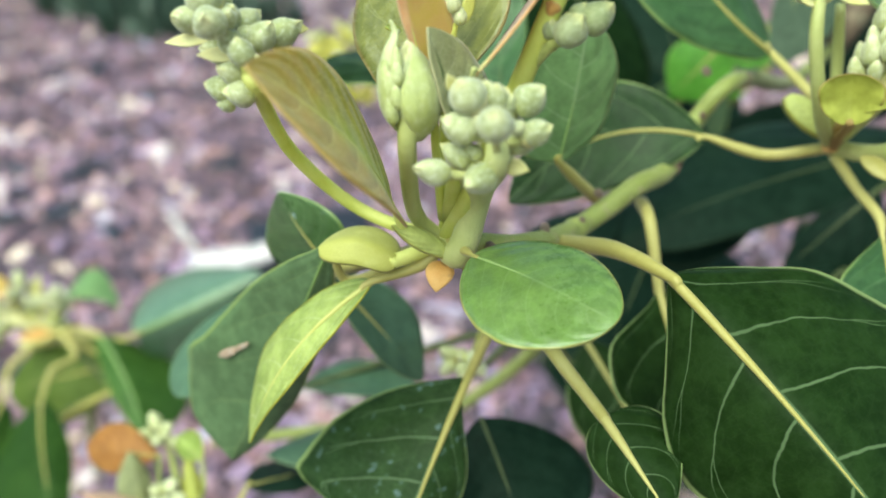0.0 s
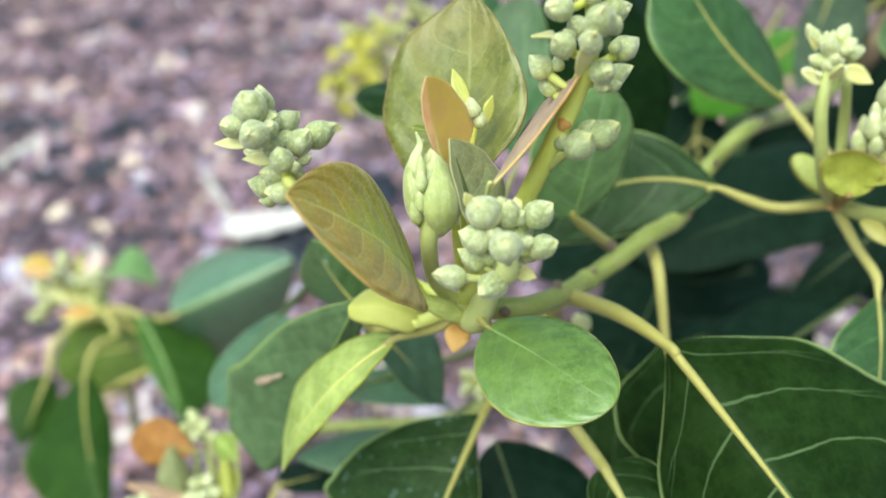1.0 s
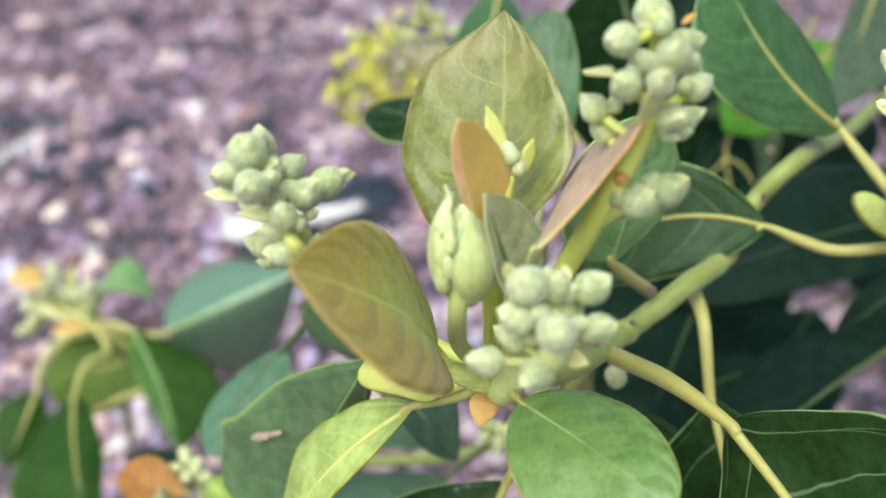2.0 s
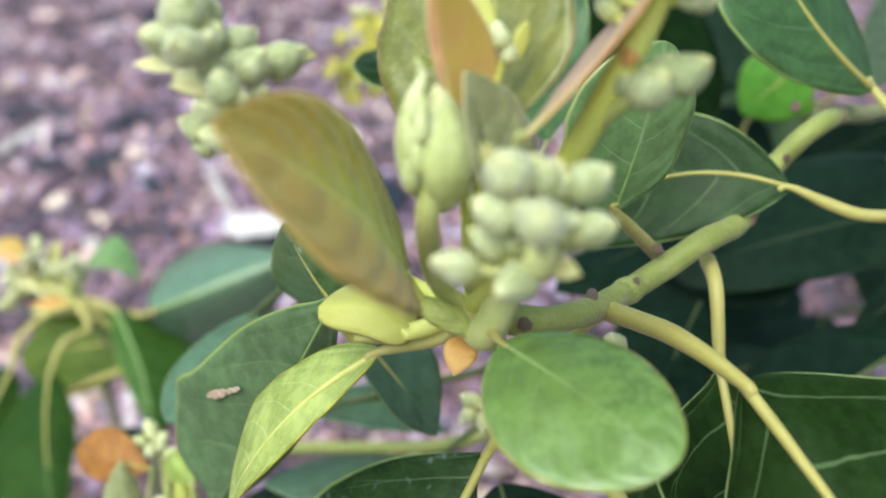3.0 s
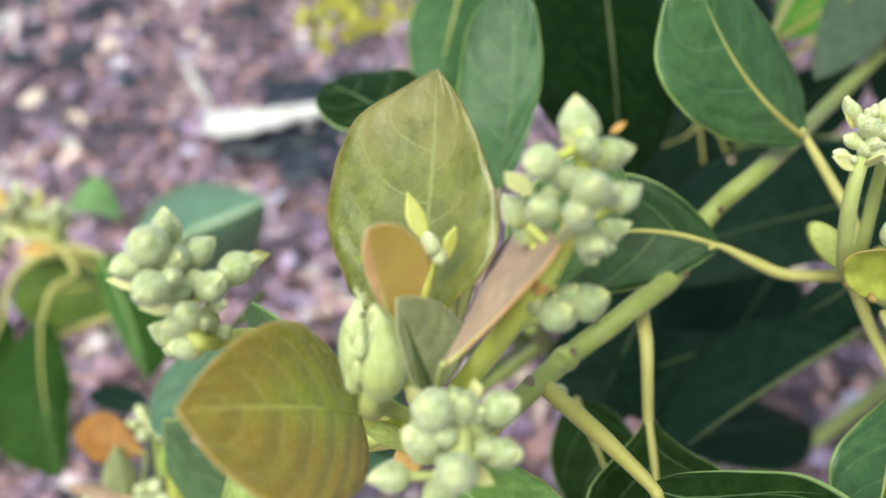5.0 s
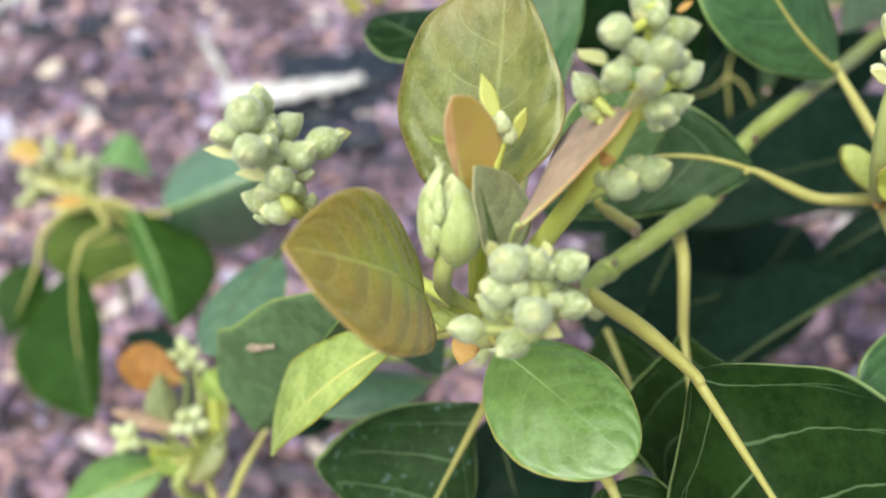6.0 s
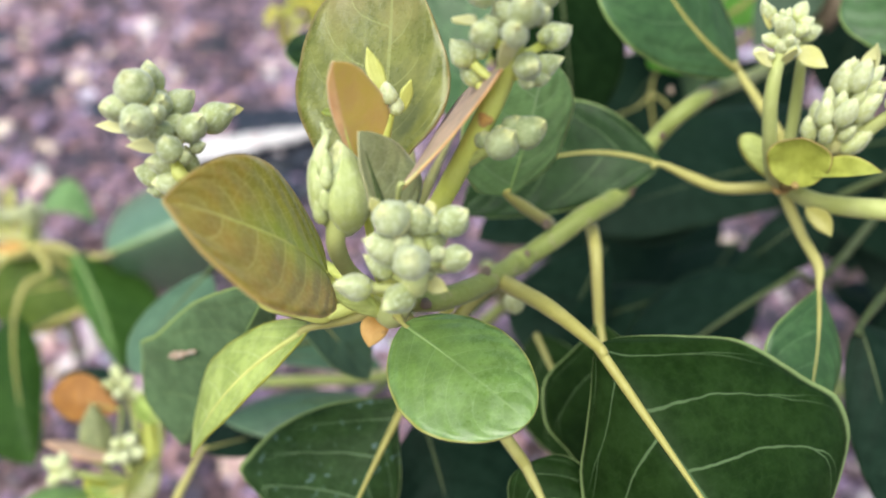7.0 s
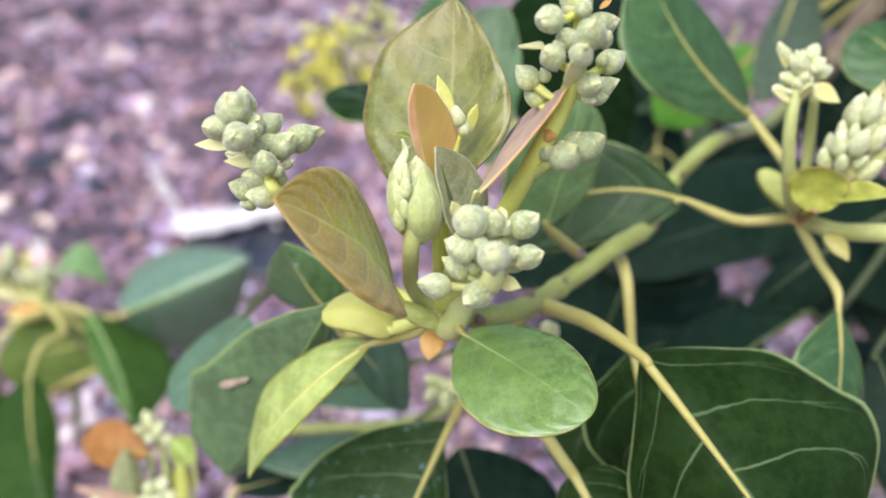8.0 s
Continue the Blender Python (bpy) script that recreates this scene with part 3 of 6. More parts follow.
def star_flower(name, mat):
    """An open flower one unit across, of six narrow tepals round a small heart, facing +z."""
    verts, faces = [], []
    for k in range(6):
        th = k * math.pi / 3
        ca, sa = math.cos(th), math.sin(th)
        i = len(verts)
        for r, w, z in ((0.06, 0.07, 0.0), (0.28, 0.13, 0.06 + 0.03 * (k % 2)), (0.5, 0.02, 0.16)):
            for e, d in ((-1, 0.0), (0, -0.03), (1, 0.0), (0, -0.06)):
                verts.append((ca * r - sa * w * e, sa * r + ca * w * e, z + d))
        for q in (0, 4):
            for a, b in ((0, 1), (1, 2), (2, 3), (3, 0)):
                faces.append((i + q + a, i + q + b, i + q + 4 + b, i + q + 4 + a))
        faces.append((i + 8, i + 9, i + 10, i + 11))
    i = len(verts)
    for k in range(6):
        th = k * math.pi / 3
        verts.append((0.12 * math.cos(th), 0.12 * math.sin(th), 0.0))
    verts.append((0, 0, 0.14))
    verts.append((0, 0, -0.1))
    for k in range(6):
        faces += [(i + k, i + (k + 1) % 6, i + 6), (i + (k + 1) % 6, i + k, i + 7)]
    return build(name, verts, faces, [mat])


STARS = [star_flower("blossom", YELLOW)]


def cluster(parent, stalk, radii, buds, label, bracts=(), mat=None, twig=0.00055, meshes=None, name="flower_stalk"):
    """A flower cluster: its stalk, and each bud on a short stalklet. buds: centre, length, fatness; each points away from the nearest place on the stalk."""
    ob = part(name, tube("stalk", stalk, radii, mat or STALK, 10, 7), parent, label)
    line = smooth_path(stalk, 6)
    meshes = meshes or BUDS
    for i, (c, size, fat) in enumerate(buds):
        c, size = V(c), size * 1.13
        near = min(line[2:], key=lambda q: (q - c).length + max(0.0, (q - c).z) * 0.8)
        way = (c - near)
        way = (way.normalized() + V((0, -0.25, 0.35))).normalized() if way.length > 1e-5 else V((0, -0.4, 0.9))
        foot = c - way * size * 0.5
        part("bud", meshes[i % len(meshes)], ob, m=aim(foot, way, size, i * 1.3, fat))
        if i % 3 != 1:
            # a smaller bud and a scale pressed against it
            turn = V((math.sin(i * 2.4), -0.35, math.cos(i * 2.4)))
            beside = (turn - way * turn.dot(way)).normalized()
            part("bud", meshes[(i + 1) % len(meshes)], ob, m=aim(foot + beside * size * 0.36 - way * size * 0.12, (way + beside * 0.35).normalized(), size * (0.55 + 0.14 * math.sin(i * 3.1)), i, fat))
        if meshes is BUDS_FAR or (meshes is BUDS and i % 5 == 0):
            part("bud_scale", CREAM_SHELLS[i % 3], ob, m=aim(foot - way * size * 0.06, way, size * 0.62, i * 2.1, fat * 1.45))
        if (foot - near).length > 0.0006:
            mid = (foot + near) / 2 - V((0, 0, 0.0004))
            part("stalklet", tube("stalklet", (near, mid, foot + way * size * 0.08), (twig * 1.2, twig, twig * 1.3), mat or STALK, 7, 3), ob)
    for base, tip, w, mt in bracts:
        base, tip = V(base), V(tip)
        side = (tip - base).cross(V((0.2, -0.8, 0.5))).normalized() * w
        m = base.lerp(tip, 0.45) + V((0, -0.2, 0.3)) * w
        leaf(ob, base, tip, m - side, m + side, mt, mt, rib=0, name="bract", nu=10, nv=6, thick=0.0003, et=1.1)
    return ob


# ---- ground ----
def ground_sheet():
    """One sheet of soil, finely uneven near the plants, that runs on to the horizon."""
    bm = bmesh.new()
    xs = [-900, -60, -8] + [-2.4 + 0.08 * i for i in range(61)] + [9, 60, 900]
    ys = [-900, -60, -6] + [-0.8 + 0.08 * i for i in range(61)] + [10, 60, 900]
    grid = [[bm.verts.new((x, y, 0.006 * noise.noise(V((x * 5, y * 5, 0))) - 0.004 if abs(x) < 3 and abs(y) < 5 else -0.004)) for x in xs] for y in ys]
    for a, b in zip(grid, grid[1:]):
        for i in range(len(xs) - 1):
            bm.faces.new((a[i], a[i + 1], b[i + 1], b[i])).smooth = True
    me = bpy.data.meshes.new("ground")
    bm.to_mesh(me)
    me.materials.append(SOIL)
    return tagged(part("ground", me), "dark purplish-brown garden soil under bark mulch", "ground", kind="structure")


ground = ground_sheet()


def mulch(count=62000):
    """Loose bark chips, each an uneven flat splinter."""
    rng = np.random.default_rng(4)
    box = np.array([(-1, -1, -1), (1, -1, -1), (1, 1, -1), (-1, 1, -1), (-1, -1, 1), (1, -1, 1), (1, 1, 1), (-1, 1, 1)], float)
    quads = np.array([(0, 3, 2, 1), (4, 5, 6, 7), (0, 1, 5, 4), (1, 2, 6, 5), (2, 3, 7, 6), (3, 0, 4, 7)])
    y = 1.15 + 0.85 * rng.standard_normal(count)
    x = -0.25 + 0.80 * rng.standard_normal(count)
    ln = 0.0035 + 0.010 * rng.random(count) ** 2.2 + 0.016 * rng.random(count) * (rng.random(count) > 0.95)
    wd = ln * (0.22 + 0.5 * rng.random(count))
    th = 0.001 + 0.0028 * rng.random(count)
    verts = np.empty((count, 8, 3))
    for i in range(count):
        p = box * (ln[i], wd[i], th[i]) * (1 + 0.35 * (rng.random((8, 3)) - 0.5))
        p[[0, 3, 4, 7], 1] *= 0.35 + 0.6 * rng.random()
        e = Euler((rng.normal(0, 0.38), rng.normal(0, 0.38), rng.random() * 6.283)).to_matrix()
        verts[i] = p @ np.array(e).T + (x[i], y[i], 0.002 + 0.011 * rng.random())
    faces = (quads[None] + 8 * np.arange(count)[:, None, None]).reshape(-1, 4)
    me = build("bark_mulch", verts.reshape(-1, 3).tolist(), faces.tolist(), [CHIP], smooth=False)
    return tagged(part("bark_mulch", me), "pinkish-brown and grey bark chips covering the soil", "mulch", kind="stuff")


mulch()


def slab(name, pts, half, thick, mat, label, category, bend=0.0, lift=0.012, taper=0.0):
    """A flat, bent piece of bark or a dry leaf that lies on the mulch along the points."""
    line = smooth_path(pts, 8)
    n = len(line)
    verts, faces = [], []
    for i, c in enumerate(line):
        t = (line[min(i + 1, n - 1)] - line[max(i - 1, 0)]).normalized()
        sd = t.cross(V((0, 0, 1))).normalized()
        u = i / (n - 1)
        w = half * (0.35 + 0.65 * math.sin(math.pi * min(1, 0.12 + 0.8 * u)) ** 0.7) * (1 - taper * u) * (1 + 0.5 * noise.noise(c * 45))
        for k in (-1, -0.5, 0, 0.5, 1):
            verts.append(c + sd * w * k + V((0, 0, lift + bend * (k * k - 0.5) + 0.004 * noise.noise(c * 90 + V((k, 0, 0))))))
    m = len(verts)
    verts += [v - V((0, 0, thick)) for v in verts]
    for i in range(n - 1):
        for k in range(4):
            f = (i * 5 + k, i * 5 + k + 1, (i + 1) * 5 + k + 1, (i + 1) * 5 + k)
            faces += [f, tuple(q + m for q in reversed(f))]
    edge = list(range(5)) + [i * 5 + 4 for i in range(1, n)] + [(n - 1) * 5 + k for k in (3, 2, 1, 0)] + [i * 5 for i in range(n - 2, 0, -1)]
    for a, b in zip(edge, edge[1:] + edge[:1]):
        faces.append((b, a, a + m, b + m))
    return tagged(part(name, build(name, verts, faces, [mat])), label, category)


slab("bark_strip", ((-0.2560, 1.0470, 0.0300), (-0.2200, 1.0450, 0.0300), (-0.1750, 1.0580, 0.0300), (-0.1200, 1.0810, 0.0310), (-0.0840, 1.1010, 0.0300)), 0.037, 0.006, PALE_BARK, "pale bleached strip of bark lying on the mulch", "bark", 0.007, 0.0, 0.78)
# dark slab laid beneath the pale strip as its shadow
slab("charred_bark", ((-0.2350, 1.0260, 0.0100), (-0.1850, 1.0330, 0.0100), (-0.1200, 1.0560, 0.0100), (-0.0500, 1.0880, 0.0100)), 0.034, 0.018, BARK_AND_SHADOW, "black slab standing in for the shadow under a pale strip", "bark", 0.003, 0.010)
slab("charred_bark", ((-0.1969, 1.1185, 0.0200), (-0.1463, 1.1278, 0.0200), (-0.0881, 1.1409, 0.0200), (-0.0388, 1.1348, 0.0200)), 0.045, 0.014, BARK_AND_SHADOW, "charred black piece of bark beside a pale strip", "bark", 0.004, 0.004)
slab("charred_bark", ((-0.1500, 0.9620, 0.0000), (-0.1200, 0.9720, 0.0000), (-0.0880, 0.9850, 0.0000), (-0.0500, 0.9950, 0.0000)), 0.034, 0.020, BARK_AND_SHADOW, "charred black lump of bark on the mulch", "bark", 0.003, 0.022)
slab("stick", ((-0.3364, 1.2393, 0.0000), (-0.3026, 1.1764, 0.0000), (-0.2657, 1.1110, 0.0000)), 0.006, 0.005, GREY_WOOD, "thin grey weathered stick on the mulch", "stick", 0.001, 0.016)
slab("stick", ((-0.6600, 1.2741, 0.0000), (-0.6499, 1.3297, 0.0000), (-0.6349, 1.4020, 0.0000)), 0.014, 0.006, GREY_WOOD, "split grey stick lying among dark chips", "stick", 0.002, 0.016)
slab("charred_bark", ((-0.7174, 1.4331, 0.0000), (-0.6754, 1.4496, 0.0000), (-0.6075, 1.4293, 0.0000)), 0.030, 0.012, BARK_AND_SHADOW, "charred black piece of bark beside a grey stick", "bark", 0.004, 0.013)
TAN = skin_mat("tan_wood", (0.560, 0.420, 0.350), (0.680, 0.540, 0.460), scale=60.0, rough=0.75, glow=0.0)
PINK = skin_mat("pinkish_wood", (0.56, 0.36, 0.34), (0.68, 0.48, 0.46), scale=60.0, rough=0.75, glow=0.0)
litter = random.Random(3)


def shard(name, x, y, size, mat, label, category):
    """A small flat piece that lies among the chips at any turn."""
    th = litter.uniform(0, 3.14)
    d = V((math.cos(th), math.sin(th), 0.0)) * size
    c = V((x, y, 0.0))
    slab(name, [tuple(c + d * k + V((d.y, -d.x, 0)) * 0.15 * k * k) for k in (-1.0, -0.3, 0.4, 1.0)], size * litter.uniform(0.45, 0.7), 0.008, mat, label, category, 0.003, 0.017)


for x, y, size in ((-0.585, 1.323, 0.020), (-0.495, 1.263, 0.030), (-0.396, 1.175, 0.026), (-0.281, 1.400, 0.024), (-0.520, 1.409, 0.034), (-0.576, 1.239, 0.028), (-0.523, 1.831, 0.026), (-0.688, 2.014, 0.034), (-0.320, 1.824, 0.026), (-0.714, 1.433, 0.024)):
    shard("charred_bark", x, y, size, BARK_AND_SHADOW, "small charred black flake of bark on the mulch", "bark")
for x, y, size, mt, lab in ((-0.548, 1.772, 0.020, TAN, "pale tan wood chip on the mulch"), (-0.459, 1.289, 0.017, TAN, "pale tan wood chip on the mulch"), (-0.688, 1.630, 0.019, PINK, "pinkish wood chip on the mulch"), (-0.429, 1.075, 0.015, TAN, "pale tan wood chip on the mulch"),
                            (-0.417, 1.016, 0.012, GREY_WOOD, "small grey wood chip on the mulch"), (-0.177, 1.299, 0.014, GREY_WOOD, "small grey wood chip on the mulch"), (-0.404, 0.982, 0.017, PINK, "pinkish wood chip on the mulch"), (-0.505, 1.125, 0.017, TAN, "pale tan wood chip on the mulch"), (-0.930, 2.030, 0.030, PINK, "pinkish wood chip on the mulch")):
    shard("wood_chip", x, y, size, mt, lab, "wood chip")

# ---- the avocado tree: branches ----
NODE = (0.0603, 0.1925, 0.4833)
tree = thing("avocado_tree", (0.46, 0.62, 0.0), "young avocado tree with dark green leaves and pale flower buds", "tree")
part("trunk", tube("trunk", ((0.46, 0.62, -0.01), (0.45, 0.60, 0.15), (0.42, 0.56, 0.32), (0.36, 0.50, 0.45), (0.26, 0.40, 0.52), (0.2037, 0.3754, 0.4597)), (0.016, 0.014, 0.011, 0.007, 0.0045), BARK, 12), tree, "brown bark trunk")
branch = part("branch", tube("branch", ((0.2037, 0.3754, 0.4597), (0.1740, 0.3378, 0.4594), (0.1320, 0.2657, 0.4847), (0.1192, 0.2566, 0.4777), (0.1101, 0.2426, 0.4725), (0.1003, 0.2309, 0.4739), (0.0861, 0.2194, 0.4705), (0.0723, 0.1976, 0.4791), NODE), (0.0023, 0.0022, 0.0021, 0.0021, 0.0022, 0.0022, 0.0021, 0.0021, 0.0021), GREEN_BARK, 14, 8, 0.12), tree, "green young branch with leaf scars")


def scar(at, size, way=(-0.1, -0.8, 0.5)):
    """A corky leaf scar, half sunk into the branch's near face."""
    way = V(way).normalized()
    me = lathe_bud("leaf_scar", SCAR, 2, 0.3, 0.1, 3.0, 12, 8)
    part("leaf_scar", me, branch, "reddish corky leaf scar", aim(V(at) + way * 0.0013, way, size, 0.4, 1.5))


def node_ring(at, along, radius, length, mat, label):
    """A swollen joint round a stem."""
    at, along = V(at), V(along).normalized()
    pts = [at + along * length * k for k in (-0.5, -0.25, 0.0, 0.25, 0.5)]
    part("joint", tube("joint", pts, (radius * 0.86, radius * 1.02, radius * 1.12, radius * 1.04, radius * 0.86), mat, 14, 5, 0.22), branch, label)


scar((0.1105, 0.2432, 0.4728), 0.0016)
scar((0.1116, 0.2446, 0.4732), 0.0014, (0.5, -0.7, 0.1))
scar((0.1210, 0.2570, 0.4788), 0.0014)
scar((0.1320, 0.2657, 0.4847), 0.0013)
scar((0.0880, 0.2206, 0.4710), 0.0014, (-0.3, -0.6, 0.7))
scar((0.0918, 0.2272, 0.4735), 0.0017, (0.0, -0.6, 0.8))
scar((0.0797, 0.2088, 0.4760), 0.0018, (-0.5, -0.6, 0.5))
scar((0.1231, 0.2633, 0.4867), 0.0020, (-0.2, -0.7, 0.6))
node_ring((0.1106, 0.2433, 0.4729), (0.0106, 0.0141, 0.0061), 0.0022, 0.0026, SCAR, "brown corky joint of the branch")
node_ring((0.1325, 0.2666, 0.4845), (0.0420, 0.0721, -0.0253), 0.0021, 0.0030, SCAR, "pinkish-brown ring on the branch")
node_ring((0.0861, 0.2194, 0.4706), (0.0142, 0.0115, 0.0034), 0.0021, 0.0060, GREEN_BARK, "swollen joint where a petiole leaves the branch")
part("stub", lathe_bud("stub", SCAR, 3, 0.3, 0.05, 5.0, 14, 8), branch, "dry brown stub at the shoot's node", aim((0.0680, 0.1925, 0.4815), (-0.2, -0.6, 0.6), 0.0024, 0.3, 1.0))

# ---- leaves of the front shoot ----
leaf(tree, (0.0479, 0.1919, 0.4768), (0.0231, 0.1910, 0.4449), (0.0262, 0.1994, 0.4576), (0.0392, 0.1861, 0.4665), LIME, LIME, arch=0.10, eb=(0.6, 0.8), et=(0.7, 0.95), petiole=(NODE, (0.0563, 0.1917, 0.4796)), pr=(0.0012, 0.0011), rib=0.0006, ribmat=PALE_LIME, prof=((0.00, 0.19, 0.43, 0.68, 0.90, 1.07, 1.25, 1.40, 1.52, 1.35, 1.13, 0.99, 0.00), (0.00, 0.09, 0.27, 0.45, 0.62, 0.68, 0.69, 0.61, 0.43, 0.27, 0.13, 0.05, 0.00)), label="lime-green young leaf with a yellow margin", seed=1)
leaf(tree, (0.0644, 0.1821, 0.4861), (0.0821, 0.1621, 0.4858), (0.0656, 0.1653, 0.4824), (0.0798, 0.1768, 0.4889), FRESH, FRESH, arch=0.04, eb=0.52, et=0.5, petiole=(NODE, (0.0624, 0.1871, 0.4851)), pr=(0.0013, 0.0012), rib=0.00032, ribmat=GREEN_RIB, label="rounded fresh green young leaf", seed=2)
leaf(tree, (0.0529, 0.1855, 0.4928), (0.0395, 0.1596, 0.5230), (0.0451, 0.1757, 0.5196), (0.0529, 0.1624, 0.5045), OLIVE, OLIVE, arch=0.06, eb=0.55, et=0.8, petiole=(NODE, (0.0549, 0.1885, 0.4868)), pr=(0.0011, 0.001), pmat=STALK, rib=0.0004, prof=((0.00, 0.26, 0.48, 0.61, 0.79, 0.97, 1.08, 1.04, 0.88, 0.61, 0.33, 0.11, 0.00), (0.00, 0.18, 0.39, 0.60, 0.78, 0.92, 1.00, 1.04, 1.00, 0.78, 0.51, 0.16, 0.00)), label="olive and bronze downy young leaf", seed=3)
leaf(tree, (0.0607, 0.1840, 0.5089), (0.0628, 0.2089, 0.5348), (0.0476, 0.2027, 0.5163), (0.0710, 0.1904, 0.5234), SAGE, SAGE, arch=-0.03, eb=0.6, et=0.95, wave=0.008, petiole=(NODE, (0.0611, 0.1930, 0.4923)), pr=(0.0012, 0.0011), pmat=STALK, rib=0.00018, ribmat=GREEN_RIB, prof=((0.00, 0.17, 0.39, 0.62, 0.79, 0.92, 1.00, 0.98, 0.86, 0.69, 0.35, 0.10, 0.00), (0.00, 0.13, 0.30, 0.47, 0.85, 0.99, 0.94, 0.79, 0.60, 0.40, 0.19, 0.05, 0.00)), label="broad olive-green young leaf with a thin pale margin", seed=4)
leaf(tree, (0.0595, 0.1798, 0.5131), (0.0565, 0.1795, 0.5305), (0.0559, 0.1798, 0.5242), (0.0631, 0.1865, 0.5192), RUST, RUST, arch=-0.06, eb=0.6, et=0.8, fold=1.0, petiole=((0.0601, 0.1910, 0.4883), (0.0597, 0.1828, 0.5041)), pr=(0.0007, 0.0007), pmat=STALK, rib=0.0003, prof=((0.00, 0.12, 0.26, 0.41, 0.55, 0.70, 0.99, 1.13, 1.10, 0.96, 0.53, 0.18, 0.00), (0.00, 0.21, 0.49, 0.76, 0.97, 1.00, 0.95, 0.82, 0.67, 0.51, 0.30, 0.10, 0.00)), label="small orange young leaf on the shoot", nu=24, nv=12, thick=0.0003, seed=5)
leaf(tree, (0.0631, 0.1755, 0.5080), (0.0595, 0.1779, 0.5218), (0.0602, 0.1752, 0.5150), (0.0669, 0.1818, 0.5140), MOSS, MOSS, arch=0.0, eb=(0.6, 0.5), et=(1.0, 1.05), wave=0.01, petiole=((0.0611, 0.1910, 0.4883),), pr=(0.0012, 0.0011), pmat=STALK, rib=0.0009, ribmat=DULL_PETIOLE, label="grey-green half folded young leaf", prof=((0.0, 0.3, 0.55, 0.8, 0.95, 1.0, 0.98, 0.9, 0.75, 0.55, 0.32, 0.12, 0.0), (0.0, 0.4, 0.7, 0.9, 1.0, 1.0, 0.94, 0.84, 0.68, 0.48, 0.28, 0.1, 0.0)), nu=24, nv=12, seed=6)
leaf(tree, (0.0646, 0.1722, 0.5167), (0.0771, 0.1776, 0.5309), (0.0703, 0.1909, 0.5172), (0.0699, 0.1791, 0.5207), ROSE, ROSE, arch=-0.03, eb=0.8, et=1.0, petiole=((0.0621, 0.1910, 0.4903), (0.0636, 0.1782, 0.5037)), pr=(0.0008, 0.0006), pmat=SOFT_STALK, rib=0.0003, prof=((0.00, 0.06, 0.15, 0.29, 0.50, 0.76, 0.98, 1.05, 0.95, 0.72, 0.45, 0.12, 0.00), (0.00, 0.05, 0.05, 0.05, 0.05, 0.05, 0.05, 0.05, 0.16, 0.21, 0.10, 0.05, 0.00)), label="narrow bronze-pink young leaf", nu=24, nv=12, seed=7)
leaf(tree, (0.0528, 0.1904, 0.4815), (0.0398, 0.1927, 0.4834), (0.0444, 0.1973, 0.4842), (0.0463, 0.1898, 0.4812), PALE_LIME, PALE_LIME, arch=0.2, prof=((0.0, 0.5, 0.9, 1.2, 1.35, 1.4, 1.4, 1.38, 1.3, 1.1, 0.85, 0.5, 0.0), (0.0, 0.5, 0.9, 1.2, 1.35, 1.4, 1.4, 1.38, 1.3, 1.1, 0.85, 0.5, 0.0)), eb=0.6, et=0.45, petiole=(NODE,), pr=(0.0012, 0.0012), pmat=STALK, rib=0, label="small oblong pale yellow-green bract leaf", nu=18, nv=10, thick=0.0006, seed=8)
leaf(tree, (0.0591, 0.1898, 0.4813), (0.0585, 0.1861, 0.4776), (0.0570, 0.1882, 0.4801), (0.0617, 0.1881, 0.4802), AMBER, AMBER, arch=0.15, eb=0.4, et=0.9, rib=0, name="bud_scale", label="papery amber bud scale at the shoot's node", nu=14, nv=8, thick=0.0003, seed=9)

leaf(tree, (0.0621, 0.1879, 0.4827), (0.0524, 0.1869, 0.4895), (0.0564, 0.1859, 0.4855), (0.0578, 0.1883, 0.4875), STEMLEAF, STEMLEAF, arch=0.1, rib=0, name="bract", label="lime-green bract at the shoot's node", nu=14, nv=8, thick=0.0008, seed=73)

# large leaf with a long yellow petiole
leaf(tree, (0.0957, 0.1859, 0.4785), (0.1210, 0.1557, 0.4536), (0.0966, 0.1805, 0.4523), (0.1395, 0.1813, 0.4643), LEAF, UNDER, arch=0.06, eb=(0.95, 0.34), et=(0.8, 0.6), petiole=((0.0833, 0.2178, 0.4688), (0.0818, 0.2118, 0.4718), (0.0888, 0.1955, 0.4786)), pr=(0.0019, 0.0017, 0.0015), rib=0.00095, prof=((0.00, 0.07, 0.22, 0.43, 0.75, 1.10, 1.28, 1.27, 1.07, 0.75, 0.41, 0.14, 0.00), (0.00, 0.13, 0.29, 0.50, 0.73, 0.86, 0.97, 1.05, 0.99, 0.76, 0.48, 0.21, 0.00)), label="large dark green leaf with pale yellow veins", nu=40, nv=22, wave=0.012, seed=10, rib_end=0.95)
leaf(tree, (0.1036, 0.2184, 0.4559), (0.1075, 0.1925, 0.4257), (0.0901, 0.2021, 0.4533), (0.1174, 0.2019, 0.4520), LEAF, UNDER, arch=0.08, eb=(0.5, 0.8), petiole=((0.1031, 0.2355, 0.4681), (0.1026, 0.2254, 0.4679)), pr=(0.0015, 0.0013), rib=0.001, prof=((0.00, 0.08, 0.22, 0.55, 0.94, 1.02, 0.96, 0.69, 0.53, 0.35, 0.18, 0.06, 0.00), (0.00, 0.08, 0.22, 0.50, 1.01, 1.06, 0.99, 0.85, 0.64, 0.42, 0.22, 0.07, 0.00)), label="dark green leaf hanging from a short yellow petiole", wave=0.015, seed=11)
